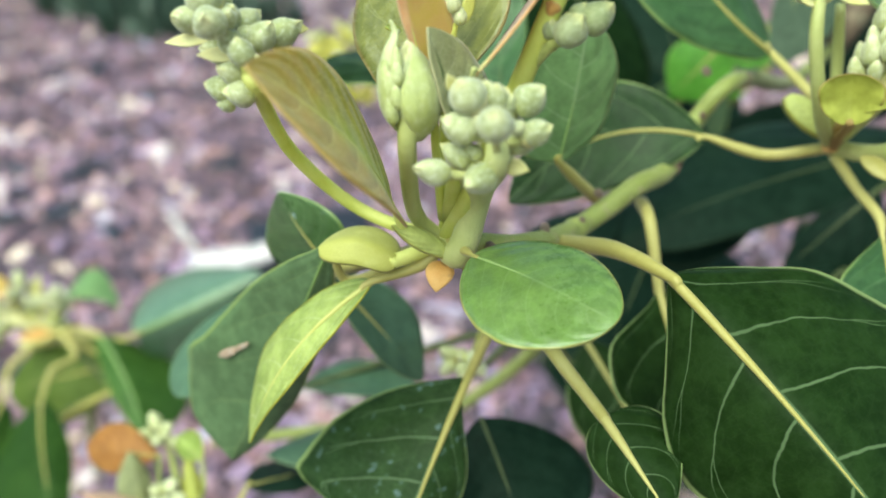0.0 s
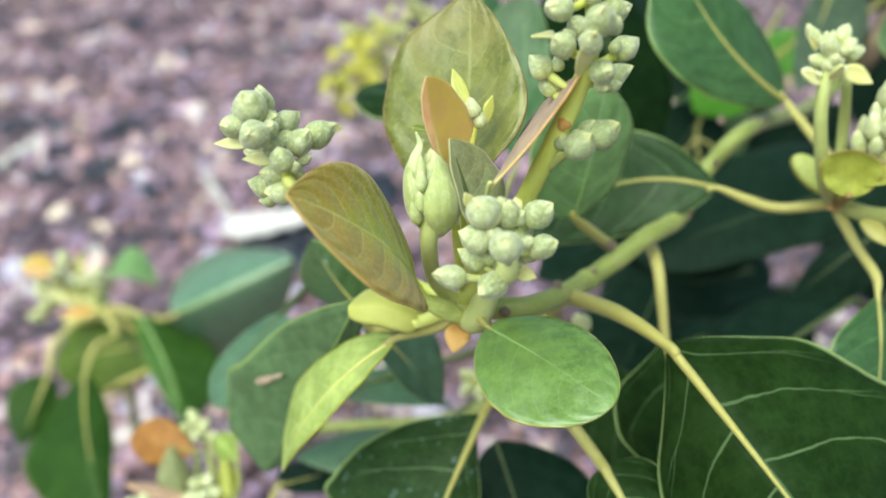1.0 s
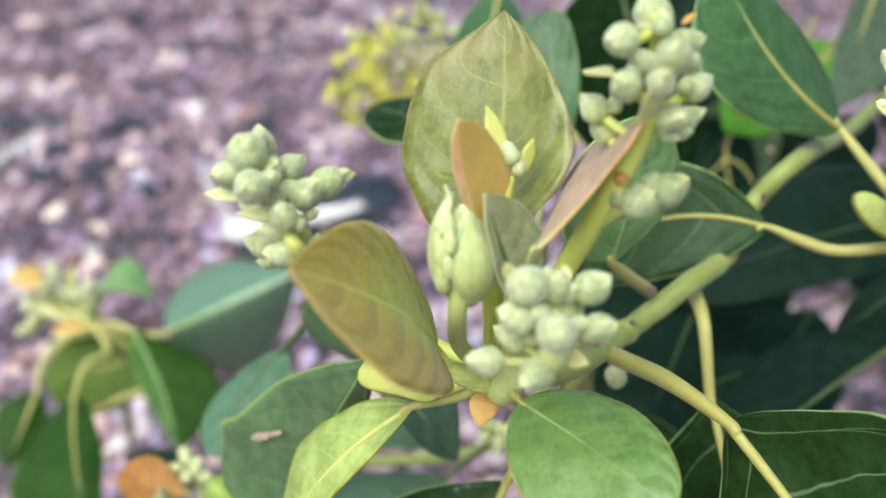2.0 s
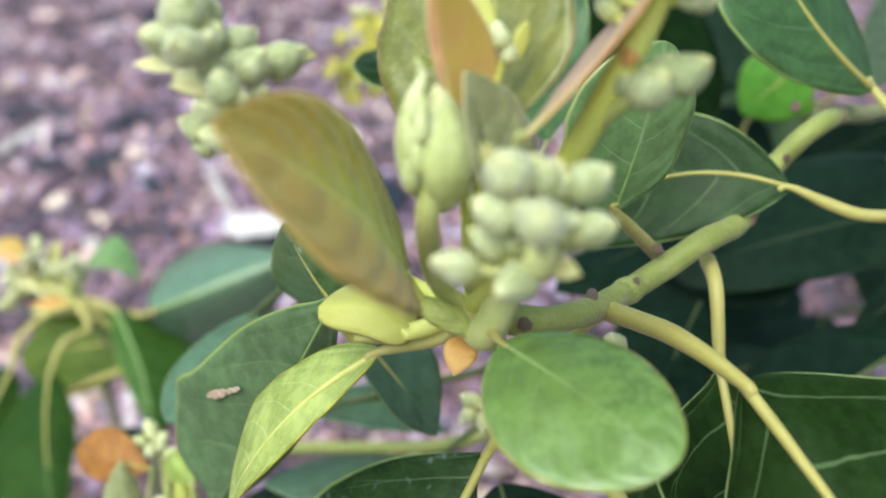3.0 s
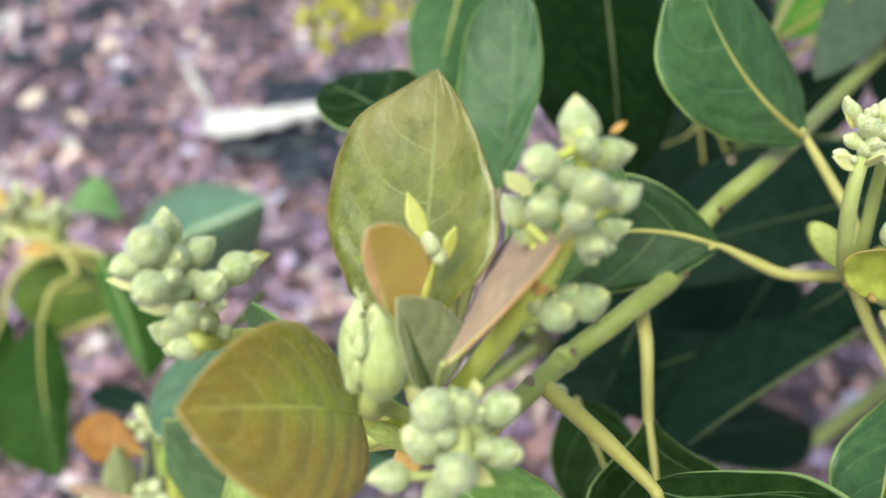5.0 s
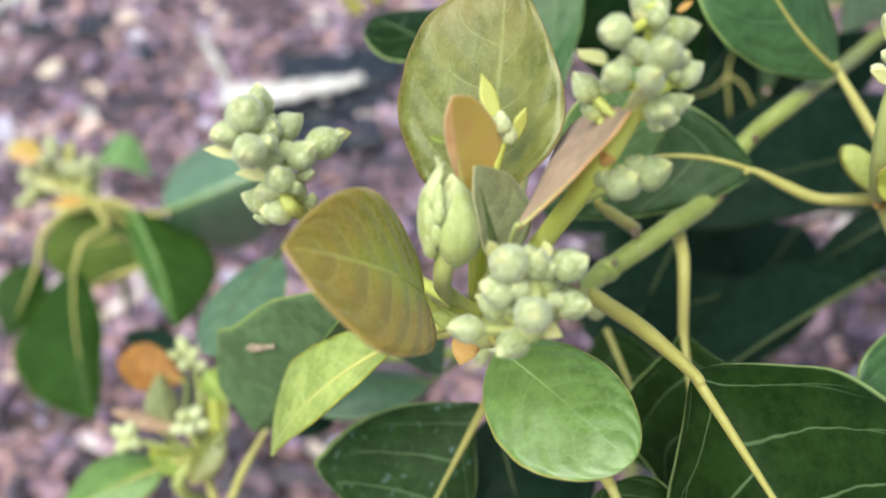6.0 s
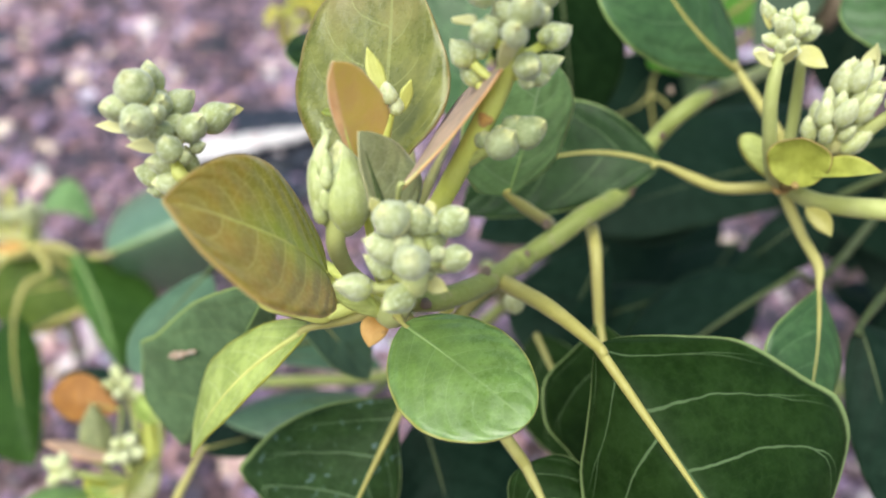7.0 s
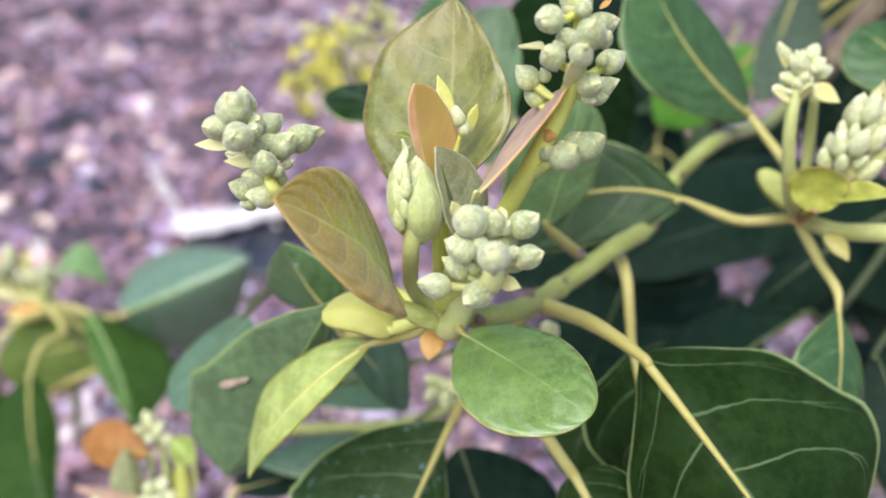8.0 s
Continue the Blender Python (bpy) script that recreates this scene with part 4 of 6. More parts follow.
leaf(tree, (0.0637, 0.2043, 0.4472), (0.0489, 0.1843, 0.4227), (0.0293, 0.2002, 0.4300), (0.0631, 0.1980, 0.4337), LEAF_SPOT, UNDER, arch=0.06, eb=(0.62, 1.0), petiole=((0.0830, 0.2165, 0.4690), (0.0765, 0.2090, 0.4690), (0.0700, 0.2040, 0.4620)), pr=(0.0014, 0.0013, 0.0012), rib=0.0009, prof=((0.00, 0.08, 0.20, 0.40, 0.60, 0.76, 0.89, 0.97, 1.02, 1.01, 0.57, 0.18, 0.00), (0.00, 0.05, 0.07, 0.17, 0.51, 0.94, 1.29, 1.33, 1.15, 0.81, 0.43, 0.14, 0.00)), label="dark green leaf with whitish water specks", wave=0.012, seed=12)
leaf(tree, (0.0851, 0.1807, 0.4554), (0.0933, 0.1653, 0.4470), (0.0815, 0.1791, 0.4496), (0.0965, 0.1791, 0.4539), LEAF, UNDER, arch=0.05, eb=0.28, petiole=(NODE, (0.0749, 0.1903, 0.4667), (0.0795, 0.1843, 0.4625)), pr=(0.0014, 0.0013, 0.0012), rib=0.001, label="dark green leaf low on the shoot", wave=0.01, seed=13)
leaf(tree, (0.0408, 0.1991, 0.4806), (0.0110, 0.2174, 0.4185), (0.0033, 0.2259, 0.4393), (0.0258, 0.2177, 0.4311), UNDER, UNDER, arch=-0.03, eb=(1.15, 0.7), et=(0.55, 0.7), petiole=(NODE, (0.0433, 0.2032, 0.4705)), pr=(0.0012, 0.0011), rib=0.0003, ribmat=GREEN_RIB, prof=((0.00, 0.05, 0.13, 0.30, 0.49, 0.65, 0.78, 0.90, 1.05, 0.97, 0.82, 0.62, 0.00), None), label="dull grey-green leaf with a small torn hole", wave=0.015, seed=14)
leaf(tree, (0.0388, 0.2169, 0.4654), (0.0287, 0.2216, 0.4806), (0.0223, 0.2370, 0.4587), (0.0409, 0.2127, 0.4780), MID_GLINT, MID_GLINT, arch=0.05, eb=0.5, petiole=(NODE,), pr=(0.001, 0.001), rib=0.0006, label="dark green leaf with painted glints behind the shoot", seed=15)
leaf(tree, (0.0836, 0.2248, 0.4827), (0.0891, 0.2283, 0.5104), (0.0736, 0.2211, 0.4987), (0.0964, 0.2331, 0.4979), YOUNG, UNDER, arch=0.03, eb=0.5, et=0.55, petiole=((0.0943, 0.2364, 0.4681),), pr=(0.0014, 0.0012), rib=0.0004, ribmat=GREEN_RIB, prof=((0.00, 0.46, 0.58, 0.77, 0.89, 0.95, 0.98, 0.94, 0.84, 0.67, 0.45, 0.21, 0.00), (0.00, 0.18, 0.37, 0.67, 0.83, 0.95, 0.98, 0.95, 0.83, 0.63, 0.36, 0.17, 0.00)), label="rounded mid-green leaf with a pale margin", wave=0.008, seed=16)
leaf(tree, (0.1184, 0.2439, 0.4790), (0.0754, 0.2449, 0.4651), (0.0965, 0.2394, 0.4692), (0.0988, 0.2533, 0.4907), FOLDED, UNDER, arch=0.03, sway=0.16, eb=0.65, et=0.7, petiole=((0.1425, 0.2367, 0.4782), (0.1315, 0.2385, 0.4763), (0.1255, 0.2415, 0.4768)), pr=(0.0013, 0.0012, 0.0012), rib=0.0006, label="folded dark green leaf on a long yellow petiole", wave=0.01, seed=17)
leaf(tree, (0.1396, 0.2680, 0.4899), (0.1092, 0.2779, 0.5276), (0.1029, 0.2594, 0.5078), (0.1407, 0.2832, 0.5020), MID, UNDER, arch=0.03, eb=(0.5, 0.75), petiole=((0.1425, 0.2387, 0.4802), (0.1452, 0.2481, 0.4824), (0.1432, 0.2561, 0.4854)), pr=(0.0013, 0.0012, 0.0012), rib=0.0008, prof=((0.00, 0.15, 0.30, 0.48, 0.67, 0.83, 0.94, 0.95, 0.86, 0.61, 0.32, 0.10, 0.00), (0.00, 0.10, 0.28, 0.55, 0.60, 0.57, 0.59, 0.54, 0.43, 0.29, 0.15, 0.05, 0.00)), label="broad green leaf with a curved yellow midrib", wave=0.008, sway=-0.14, seed=18)
leaf(tree, (0.1453, 0.2153, 0.4683), (0.1405, 0.1956, 0.4484), (0.1322, 0.2023, 0.4603), (0.1494, 0.2058, 0.4573), MID, UNDER, arch=0.06, rib_end=0.7, eb=1.15, petiole=((0.1425, 0.2347, 0.4772), (0.1441, 0.2257, 0.4733), (0.1459, 0.2191, 0.4705)), pr=(0.0013, 0.0011, 0.0011), rib=0.0005, label="folded dark green leaf hanging below a node", seed=19)

# ---- flower clusters of the front shoot ----
cluster(tree, (NODE, (0.0465, 0.2008, 0.4858), (0.0374, 0.1943, 0.4991), (0.0367, 0.1768, 0.5150), (0.0352, 0.1784, 0.5170), (0.0330, 0.1819, 0.5201), (0.0316, 0.1830, 0.5233)), (0.0011, 0.0011, 0.0011, 0.0010, 0.0009, 0.0008, 0.0006),
        ([((0.0310, 0.1805, 0.5267), 0.0047, 1.12), ((0.0314, 0.1855, 0.5251), 0.0042, 1.0), ((0.0284, 0.1800, 0.5238), 0.0040, 0.95), ((0.0323, 0.1754, 0.5243), 0.0044, 1.05),
         ((0.0332, 0.1818, 0.5235), 0.0042, 1.0), ((0.0348, 0.1854, 0.5219), 0.0042, 0.95), ((0.0377, 0.1801, 0.5211), 0.0042, 0.95), ((0.0398, 0.1842, 0.5204), 0.0048, 0.95),
         ((0.0356, 0.1758, 0.5204), 0.0034, 1.1), ((0.0317, 0.1784, 0.5150), 0.0036, 1.05), ((0.0346, 0.1766, 0.5147), 0.0038, 1.05), ((0.0365, 0.1799, 0.5159), 0.0038, 0.8), ((0.0312, 0.1802, 0.5196), 0.0036, 1.0), ((0.0337, 0.1789, 0.5211), 0.0036, 1.0), ((0.0353, 0.1811, 0.5208), 0.0034, 1.0), ((0.0336, 0.1774, 0.5173), 0.0034, 1.0), ((0.0349, 0.1802, 0.5145), 0.0034, 1.0)]),
        "cluster of pale green downy flower buds",
        [((0.0309, 0.1793, 0.5212), (0.0246, 0.1813, 0.5206), 0.0009, CREAM), ((0.0346, 0.1785, 0.5189), (0.0296, 0.1772, 0.5199), 0.0010, CREAM), ((0.0407, 0.1846, 0.5209), (0.0429, 0.1876, 0.5200), 0.0009, CREAM)])

cluster(tree, (NODE, (0.0626, 0.1869, 0.4841), (0.0658, 0.1853, 0.4950), (0.0668, 0.1637, 0.5081), (0.0671, 0.1672, 0.5112), (0.0667, 0.1700, 0.5127)), (0.0022, 0.0024, 0.0021, 0.0016, 0.0012, 0.0008),
        [((0.0637, 0.1665, 0.5163), 0.0045, 1.12), ((0.0672, 0.1680, 0.5151), 0.0040, 1.0), ((0.0714, 0.1684, 0.5147), 0.0042, 1.05), ((0.0626, 0.1660, 0.5124), 0.0042, 1.1),
         ((0.0665, 0.1590, 0.5152), 0.0044, 1.05), ((0.0718, 0.1643, 0.5119), 0.0036, 1.0), ((0.0701, 0.1665, 0.5098), 0.0036, 1.0), ((0.0591, 0.1639, 0.5077), 0.0044, 0.85),
         ((0.0647, 0.1622, 0.5071), 0.0042, 0.95), ((0.0688, 0.1694, 0.5110), 0.0040, 1.0), ((0.0646, 0.1671, 0.5121), 0.0040, 1.0), ((0.0622, 0.1678, 0.5081), 0.0038, 0.9)],
        "dense cluster of pale green downy flower buds",
        [((0.0678, 0.1658, 0.5070), (0.0708, 0.1636, 0.5074), 0.0011, CREAM), ((0.0624, 0.1675, 0.5160), (0.0615, 0.1670, 0.5188), 0.0008, CREAM), ((0.0688, 0.1703, 0.5138), (0.0683, 0.1716, 0.5157), 0.0008, CREAM)], mat=SOFT_STALK)

cluster(tree, (NODE, (0.0644, 0.1851, 0.4951), (0.0696, 0.1826, 0.5076), (0.0742, 0.1798, 0.5197), (0.0771, 0.1799, 0.5268), (0.0788, 0.1796, 0.5328), (0.0795, 0.1845, 0.5363), (0.0786, 0.1825, 0.5415)), (0.0014, 0.0015, 0.0015, 0.0015, 0.0014, 0.0012, 0.0010, 0.0006),
        [((0.0786, 0.1849, 0.5410), 0.0046, 1.05), ((0.0743, 0.1792, 0.5396), 0.0039, 1.05), ((0.0825, 0.1852, 0.5371), 0.0043, 0.95), ((0.0794, 0.1755, 0.5389), 0.0043, 1.05),
         ((0.0774, 0.1816, 0.5362), 0.0036, 1.00), ((0.0747, 0.1769, 0.5353), 0.0037, 1.00), ((0.0726, 0.1844, 0.5298), 0.0037, 1.00), ((0.0782, 0.1747, 0.5364), 0.0037, 0.95),
         ((0.0843, 0.1839, 0.5323), 0.0039, 1.00), ((0.0802, 0.1763, 0.5316), 0.0036, 1.00), ((0.0738, 0.1846, 0.5269), 0.0036, 0.90), ((0.0830, 0.1815, 0.5294), 0.0037, 0.90)],
        "tall stalk of pale green downy flower buds",
        [((0.0736, 0.1788, 0.5360), (0.0712, 0.1863, 0.5338), 0.0013, CREAM), ((0.0823, 0.1857, 0.5393), (0.0840, 0.1866, 0.5403), 0.0004, AMBER), ((0.0771, 0.1777, 0.5303), (0.0785, 0.1724, 0.5384), 0.0012, CREAM)])

cluster(tree, ((0.0720, 0.1812, 0.5140), (0.0749, 0.1792, 0.5180), (0.0770, 0.1779, 0.5197)), (0.0009, 0.0010, 0.0008),
        [((0.0778, 0.1773, 0.5207), 0.0046, 1.0), ((0.0811, 0.1779, 0.5219), 0.0044, 1.0), ((0.0790, 0.1786, 0.5223), 0.0028, 1.1)],
        "small side stalk of dull olive buds with brown tips", meshes=BUDS_DULL, mat=GREEN_BARK)
part("stub", lathe_bud("stub", AMBER, 3, 0.3, 0.05, 8.0, 14, 8), tree, "orange-brown stub on a flower stalk", aim((0.0756, 0.1796, 0.5226), (-0.1, -0.7, 0.5), 0.0023, 0.3, 1.1))
part("stub", lathe_bud("stub", AMBER, 3, 0.3, 0.05, 3.0, 14, 8), tree, "orange-brown stub on a flower stalk", aim((0.0756, 0.1810, 0.5176), (-0.1, -0.7, 0.5), 0.0023, 0.3, 1.1))

leaf(tree, (0.0125, 0.2176, 0.4462), (0.0171, 0.2150, 0.4494), (0.0148, 0.2162, 0.4467), (0.0148, 0.2164, 0.4487), TEAR, SCAR, rib=0, name="dry_tear", label="dry brown tear in a leaf", nu=13, nv=6, seed=70, wave=0.05, eb=0.4, et=0.4)
leaf(tree, (0.0162, 0.2155, 0.4486), (0.0201, 0.2133, 0.4516), (0.0180, 0.2145, 0.4495), (0.0178, 0.2146, 0.4505), TEAR, SCAR, rib=0, name="dry_tear", label="bleached torn edge in a leaf", nu=13, nv=6, seed=76, wave=0.05, eb=0.5, et=0.4)

part("side_bud", BUDS_FAR[0], branch, "small cream-green side bud", aim((0.0869, 0.2249, 0.4541), (-0.3, -0.4, 0.85), 0.0060, 4.0, 0.9))
cluster(tree, ((0.0733, 0.2006, 0.4771), (0.0675, 0.2428, 0.4287), (0.0657, 0.2412, 0.4262), (0.0618, 0.2437, 0.4251)), (0.0012, 0.0010, 0.0009, 0.0007),
        [((0.0605, 0.2440, 0.4256), 0.0050, 0.9), ((0.0600, 0.2423, 0.4228), 0.0046, 0.9), ((0.0663, 0.2411, 0.4259), 0.0048, 0.9), ((0.0635, 0.2395, 0.4236), 0.0044, 0.9), ((0.0678, 0.2406, 0.4230), 0.0040, 0.9)], "small pale cluster of buds under the shoot", meshes=BUDS_FAR)

# swollen end bud with wrapping scales
tb = part("end_bud", tube("stalk", (NODE, (0.0560, 0.1900, 0.4897), (0.0558, 0.1760, 0.5048), (0.0563, 0.1752, 0.5111), (0.0565, 0.1757, 0.5141)), (0.0014, 0.0013, 0.0013, 0.0014, 0.0008), SOFT_STALK), tree, "swollen pale green end bud wrapped in scales")
tb_a, tb_b = V((0.0567, 0.1762, 0.5079)), V((0.0566, 0.1788, 0.5209))
tb_m = aim(tb_a, tb_b - tb_a, (tb_b - tb_a).length * 1.0, 0.0, 0.76)
part("bud_core", BUDS[0], tb, m=tb_m @ Matrix.Translation((0, 0, 0.04)) @ Matrix.Diagonal((0.78, 0.78, 0.84, 1)))
END_SHELLS = [shell("bud_scale", BUD_GREEN, h, k * 1.7, fl, tz, foot=0.9, rim=0.05) for k, (h, fl, tz) in enumerate(((1.10, 0.02, 1.04), (1.2, -0.04, 0.98), (1.5, -0.02, 1.0)))]
tb_v = tb_m.to_3x3().inverted() @ V((-0.10, -1.0, 0.15))
tb_t = math.atan2(tb_v.y, tb_v.x)
for k, (turn, fat, grow, up) in enumerate(((-1.62, 1.06, 1.0, 0.0), (0.98, 1.00, 1.0, -0.06), (3.1, 0.94, 0.92, 0.0))):
    part("bud_scale", END_SHELLS[k], tb, m=tb_m @ Matrix.Rotation(tb_t + turn, 4, "Z") @ Matrix.Translation((0, 0, up)) @ Matrix.Diagonal((fat, fat, grow, 1)))
# folded buds that show between the scales
END_BUD = lathe_bud("bud", BUD_GREEN, 2, 0.12, 0.3, 2.0, 16, 10)
for turn, r, z, tilt, size, fat in ((-0.62, 0.33, 0.26, 0.30, 0.30, 0.80), (-0.34, 0.33, 0.40, 0.20, 0.26, 0.85), (-0.66, 0.33, 0.50, 0.10, 0.30, 0.80), (-0.40, 0.30, 0.62, 0.0, 0.26, 0.85), (-0.55, 0.26, 0.74, -0.10, 0.28, 0.75)):
    th = tb_t + turn
    d = V((math.cos(th), math.sin(th), 0.0))
    part("bud", END_BUD, tb, m=tb_m @ aim(d * r + V((0, 0, z - 0.12)), (d * tilt + V((0, 0, 1))), size, turn * 5, fat))
# the outer scale's tip, drawn out and hooked, and a ridge down its neighbour
th = tb_t - 0.95
tip_d = V((math.cos(th), math.sin(th), 0.0))
part("scale_tip", tube("scale_tip", [tb_m @ p for p in (tip_d * 0.34 + V((0, 0, 0.62)), tip_d * 0.27 + V((0, 0, 0.84)), tip_d * 0.17 + V((0, 0, 1.00)), tip_d * 0.22 + V((0, 0, 1.14)))], (0.0009, 0.0010, 0.0006, 0.0002), BUD_GREEN, 10, 6, 0.05, 0.6), tb)

# small pointed buds before the broad olive leaf
st = part("shoot_tip", tube("stalk", (NODE, (0.0611, 0.1910, 0.4923), (0.0614, 0.1842, 0.5125), (0.0628, 0.1870, 0.5198)), (0.0010, 0.0010, 0.0009, 0.0008), STALK), tree, "slender green shoot tip with pointed bracts")
leaf(st, (0.0623, 0.1877, 0.5225), (0.0599, 0.1904, 0.5279), (0.0598, 0.1885, 0.5254), (0.0623, 0.1893, 0.5248), PALE_LIME, PALE_LIME, rib=0, name="bract", nu=12, nv=6, thick=0.0006, et=1.2)
leaf(st, (0.0646, 0.1869, 0.5199), (0.0659, 0.1886, 0.5240), (0.0645, 0.1876, 0.5226), (0.0660, 0.1881, 0.5217), PALE_LIME, PALE_LIME, rib=0, name="bract", nu=12, nv=6, thick=0.0006, et=1.2)
part("bud", BUDS_FAR[0], st, m=aim((0.0631, 0.1868, 0.5212), V((0.0623, 0.1870, 0.5250)) - V((0.0633, 0.1865, 0.5209)), 0.0032, 0.3, 0.95))
part("bud", BUDS_FAR[1], st, m=aim((0.0639, 0.1868, 0.5195), V((0.0637, 0.1870, 0.5234)) - V((0.0640, 0.1863, 0.5189)), 0.0028, 0.9, 0.9))
leaf(st, (0.0558, 0.1877, 0.5190), (0.0535, 0.1872, 0.5199), (0.0544, 0.1874, 0.5203), (0.0544, 0.1868, 0.5194), LIME, LIME, rib=0, name="bract", nu=10, nv=6)

# ---- the shoot on the right-hand node ----
RN = (0.1425, 0.2367, 0.4782)
part("branch", tube("branch", ((0.1996, 0.2438, 0.4633), (0.1691, 0.2248, 0.4787), (0.1531, 0.2152, 0.4862), (0.1464, 0.2261, 0.4807), RN), (0.0024, 0.0022, 0.0020, 0.0019, 0.0017), SOFT_STALK, 12), tree, "yellow-green side shoot")
part("branch", tube("branch", ((0.26, 0.40, 0.52), (0.25, 0.33, 0.50), (0.21, 0.27, 0.487), (0.1996, 0.2438, 0.4633)), (0.0045, 0.0035, 0.0028, 0.0024), GREEN_BARK, 12), tree, "green side branch")
cluster(tree, (RN, (0.1343, 0.2251, 0.4886), (0.1299, 0.2222, 0.5025), (0.1296, 0.2235, 0.5111), (0.1315, 0.2266, 0.5160)), (0.0014, 0.0014, 0.0013, 0.0012, 0.0008),
        [((0.1278, 0.2287, 0.5191), 0.0040, 0.70), ((0.1301, 0.2253, 0.5176), 0.0042, 0.90), ((0.1342, 0.2304, 0.5183), 0.0039, 0.90), ((0.1360, 0.2285, 0.5154), 0.0039, 0.90), ((0.1285, 0.2260, 0.5148), 0.0035, 0.90), ((0.1316, 0.2240, 0.5137), 0.0035, 0.90), ((0.1267, 0.2247, 0.5128), 0.0029, 0.90), ((0.1290, 0.2262, 0.5183), 0.0029, 0.95), ((0.1331, 0.2261, 0.5165), 0.0029, 0.95), ((0.1351, 0.2286, 0.5169), 0.0029, 0.95), ((0.1300, 0.2242, 0.5143), 0.0029, 0.95), ((0.1308, 0.2239, 0.5156), 0.0029, 0.95)],
        "cluster of cream-green opening flower buds",
        [((0.1296, 0.2235, 0.5111), (0.1246, 0.2230, 0.5137), 0.0013, CREAM), ((0.1309, 0.2236, 0.5113), (0.1314, 0.2214, 0.5153), 0.0014, CREAM), ((0.1325, 0.2249, 0.5134), (0.1386, 0.2232, 0.5110), 0.0019, CREAM), ((0.1283, 0.2270, 0.5164), (0.1272, 0.2299, 0.5209), 0.0011, CREAM)], meshes=BUDS_FAR, mat=SOFT_STALK)
part("stalk", tube("stalk", (RN, (0.1399, 0.2326, 0.4886), (0.1395, 0.2340, 0.4983), (0.1372, 0.2315, 0.5091)), (0.0013, 0.0012, 0.0012, 0.0009), SOFT_STALK), tree)
head = part("flower_stalk", tube("stalk", (RN, (0.1408, 0.2260, 0.4900), (0.1414, 0.2221, 0.4955), (0.1432, 0.2222, 0.5030), (0.1446, 0.2224, 0.5085)), (0.0014, 0.0015, 0.0016, 0.0013, 0.0008), SOFT_STALK), tree, "packed head of long cream-green flower buds")
h_a, h_b = V((0.1414, 0.2221, 0.4950)), V((0.1456, 0.2226, 0.5126))
h_ax = (h_b - h_a).normalized()
h_x = V((0, -1, 0.3)).cross(h_ax).normalized()
h_y = h_ax.cross(h_x)
for k in range(27):
    th = k * 2.399
    up = 0.04 + 0.70 * k / 26
    spread = 0.0030 * (1.25 - up) + 0.0007
    out = h_x * math.cos(th) + h_y * math.sin(th)
    way = (h_ax + out * (0.55 - 0.35 * up)).normalized()
    part("bud", BUDS_LONG[k % 2], head, m=aim(h_a.lerp(h_b, up) + out * spread * 0.7, way, 0.0054 + 0.0014 * math.sin(k * 1.9), k * 1.1, 0.68))
for k, (up, th) in enumerate(((0.0, 2.6), (0.12, 0.4), (0.72, 1.4), (0.80, -1.8))):
    out = h_x * math.cos(th) + h_y * math.sin(th)
    part("bud_scale", CREAM_SHELLS[k % 3], head, m=aim(h_a.lerp(h_b, up) + out * 0.0012, (h_ax + out * 0.35).normalized(), 0.0058, th, 0.8))
cluster(tree, (RN, (0.1445, 0.2228, 0.4935), (0.1468, 0.2196, 0.5000), (0.1499, 0.2166, 0.5061)), (0.0015, 0.0015, 0.0014, 0.0010),
        [((0.1510, 0.2160, 0.5085), 0.0046, 0.9), ((0.1522, 0.2177, 0.5078), 0.0046, 0.9), ((0.1525, 0.2150, 0.5062), 0.0046, 0.9), ((0.1530, 0.2165, 0.5095), 0.0046, 0.9)],
        "cluster of cream-green flower buds on a bent stalk", meshes=BUDS_FAR, mat=SOFT_STALK)
leaf(tree, (0.1347, 0.2151, 0.4913), (0.1342, 0.2160, 0.5006), (0.1288, 0.2166, 0.4977), (0.1389, 0.2123, 0.4982), WRAP, WRAP, arch=-0.10, eb=0.5, et=0.38, petiole=(RN,), pr=(0.0016, 0.0007), pmat=WRAP, rib=0, rib_end=0.5, wave=0.03, label="olive-lime leaf cupped round a node, with a brown rim", nu=24, nv=16, thick=0.0006, seed=20)
leaf(tree, (0.1366, 0.2145, 0.4938), (0.1459, 0.2082, 0.4984), (0.1404, 0.2123, 0.4995), (0.1407, 0.2102, 0.4964), WRAP, SOFT_STALK, arch=0.05, eb=0.5, et=0.9, rib=0, wave=0.02, label="small folded lime leaf with a pale edge beside a node", nu=20, nv=12, thick=0.0006, seed=77)
part("petiole", tube("petiole", (RN, (0.1402, 0.2276, 0.4866), (0.1421, 0.2277, 0.4888)), (0.0016, 0.0018, 0.0012), WRAP), tree)
leaf(tree, (0.1406, 0.2326, 0.4818), (0.1323, 0.2379, 0.4896), (0.1339, 0.2337, 0.4850), (0.1377, 0.2357, 0.4883), STEMLEAF, STEMLEAF, arch=0.14, eb=0.7, et=0.45, rib=0, name="bud_scale", label="plump yellow-green bud scale", nu=16, nv=10, thick=0.0022, seed=71)
leaf(tree, (0.1402, 0.2284, 0.4825), (0.1432, 0.2305, 0.4897), (0.1395, 0.2290, 0.4872), (0.1429, 0.2283, 0.4862), STEMLEAF, STEMLEAF, arch=0.12, eb=0.7, et=0.5, rib=0, name="bud_scale", label="yellow-green bud scale", nu=14, nv=10, thick=0.0018, seed=72)
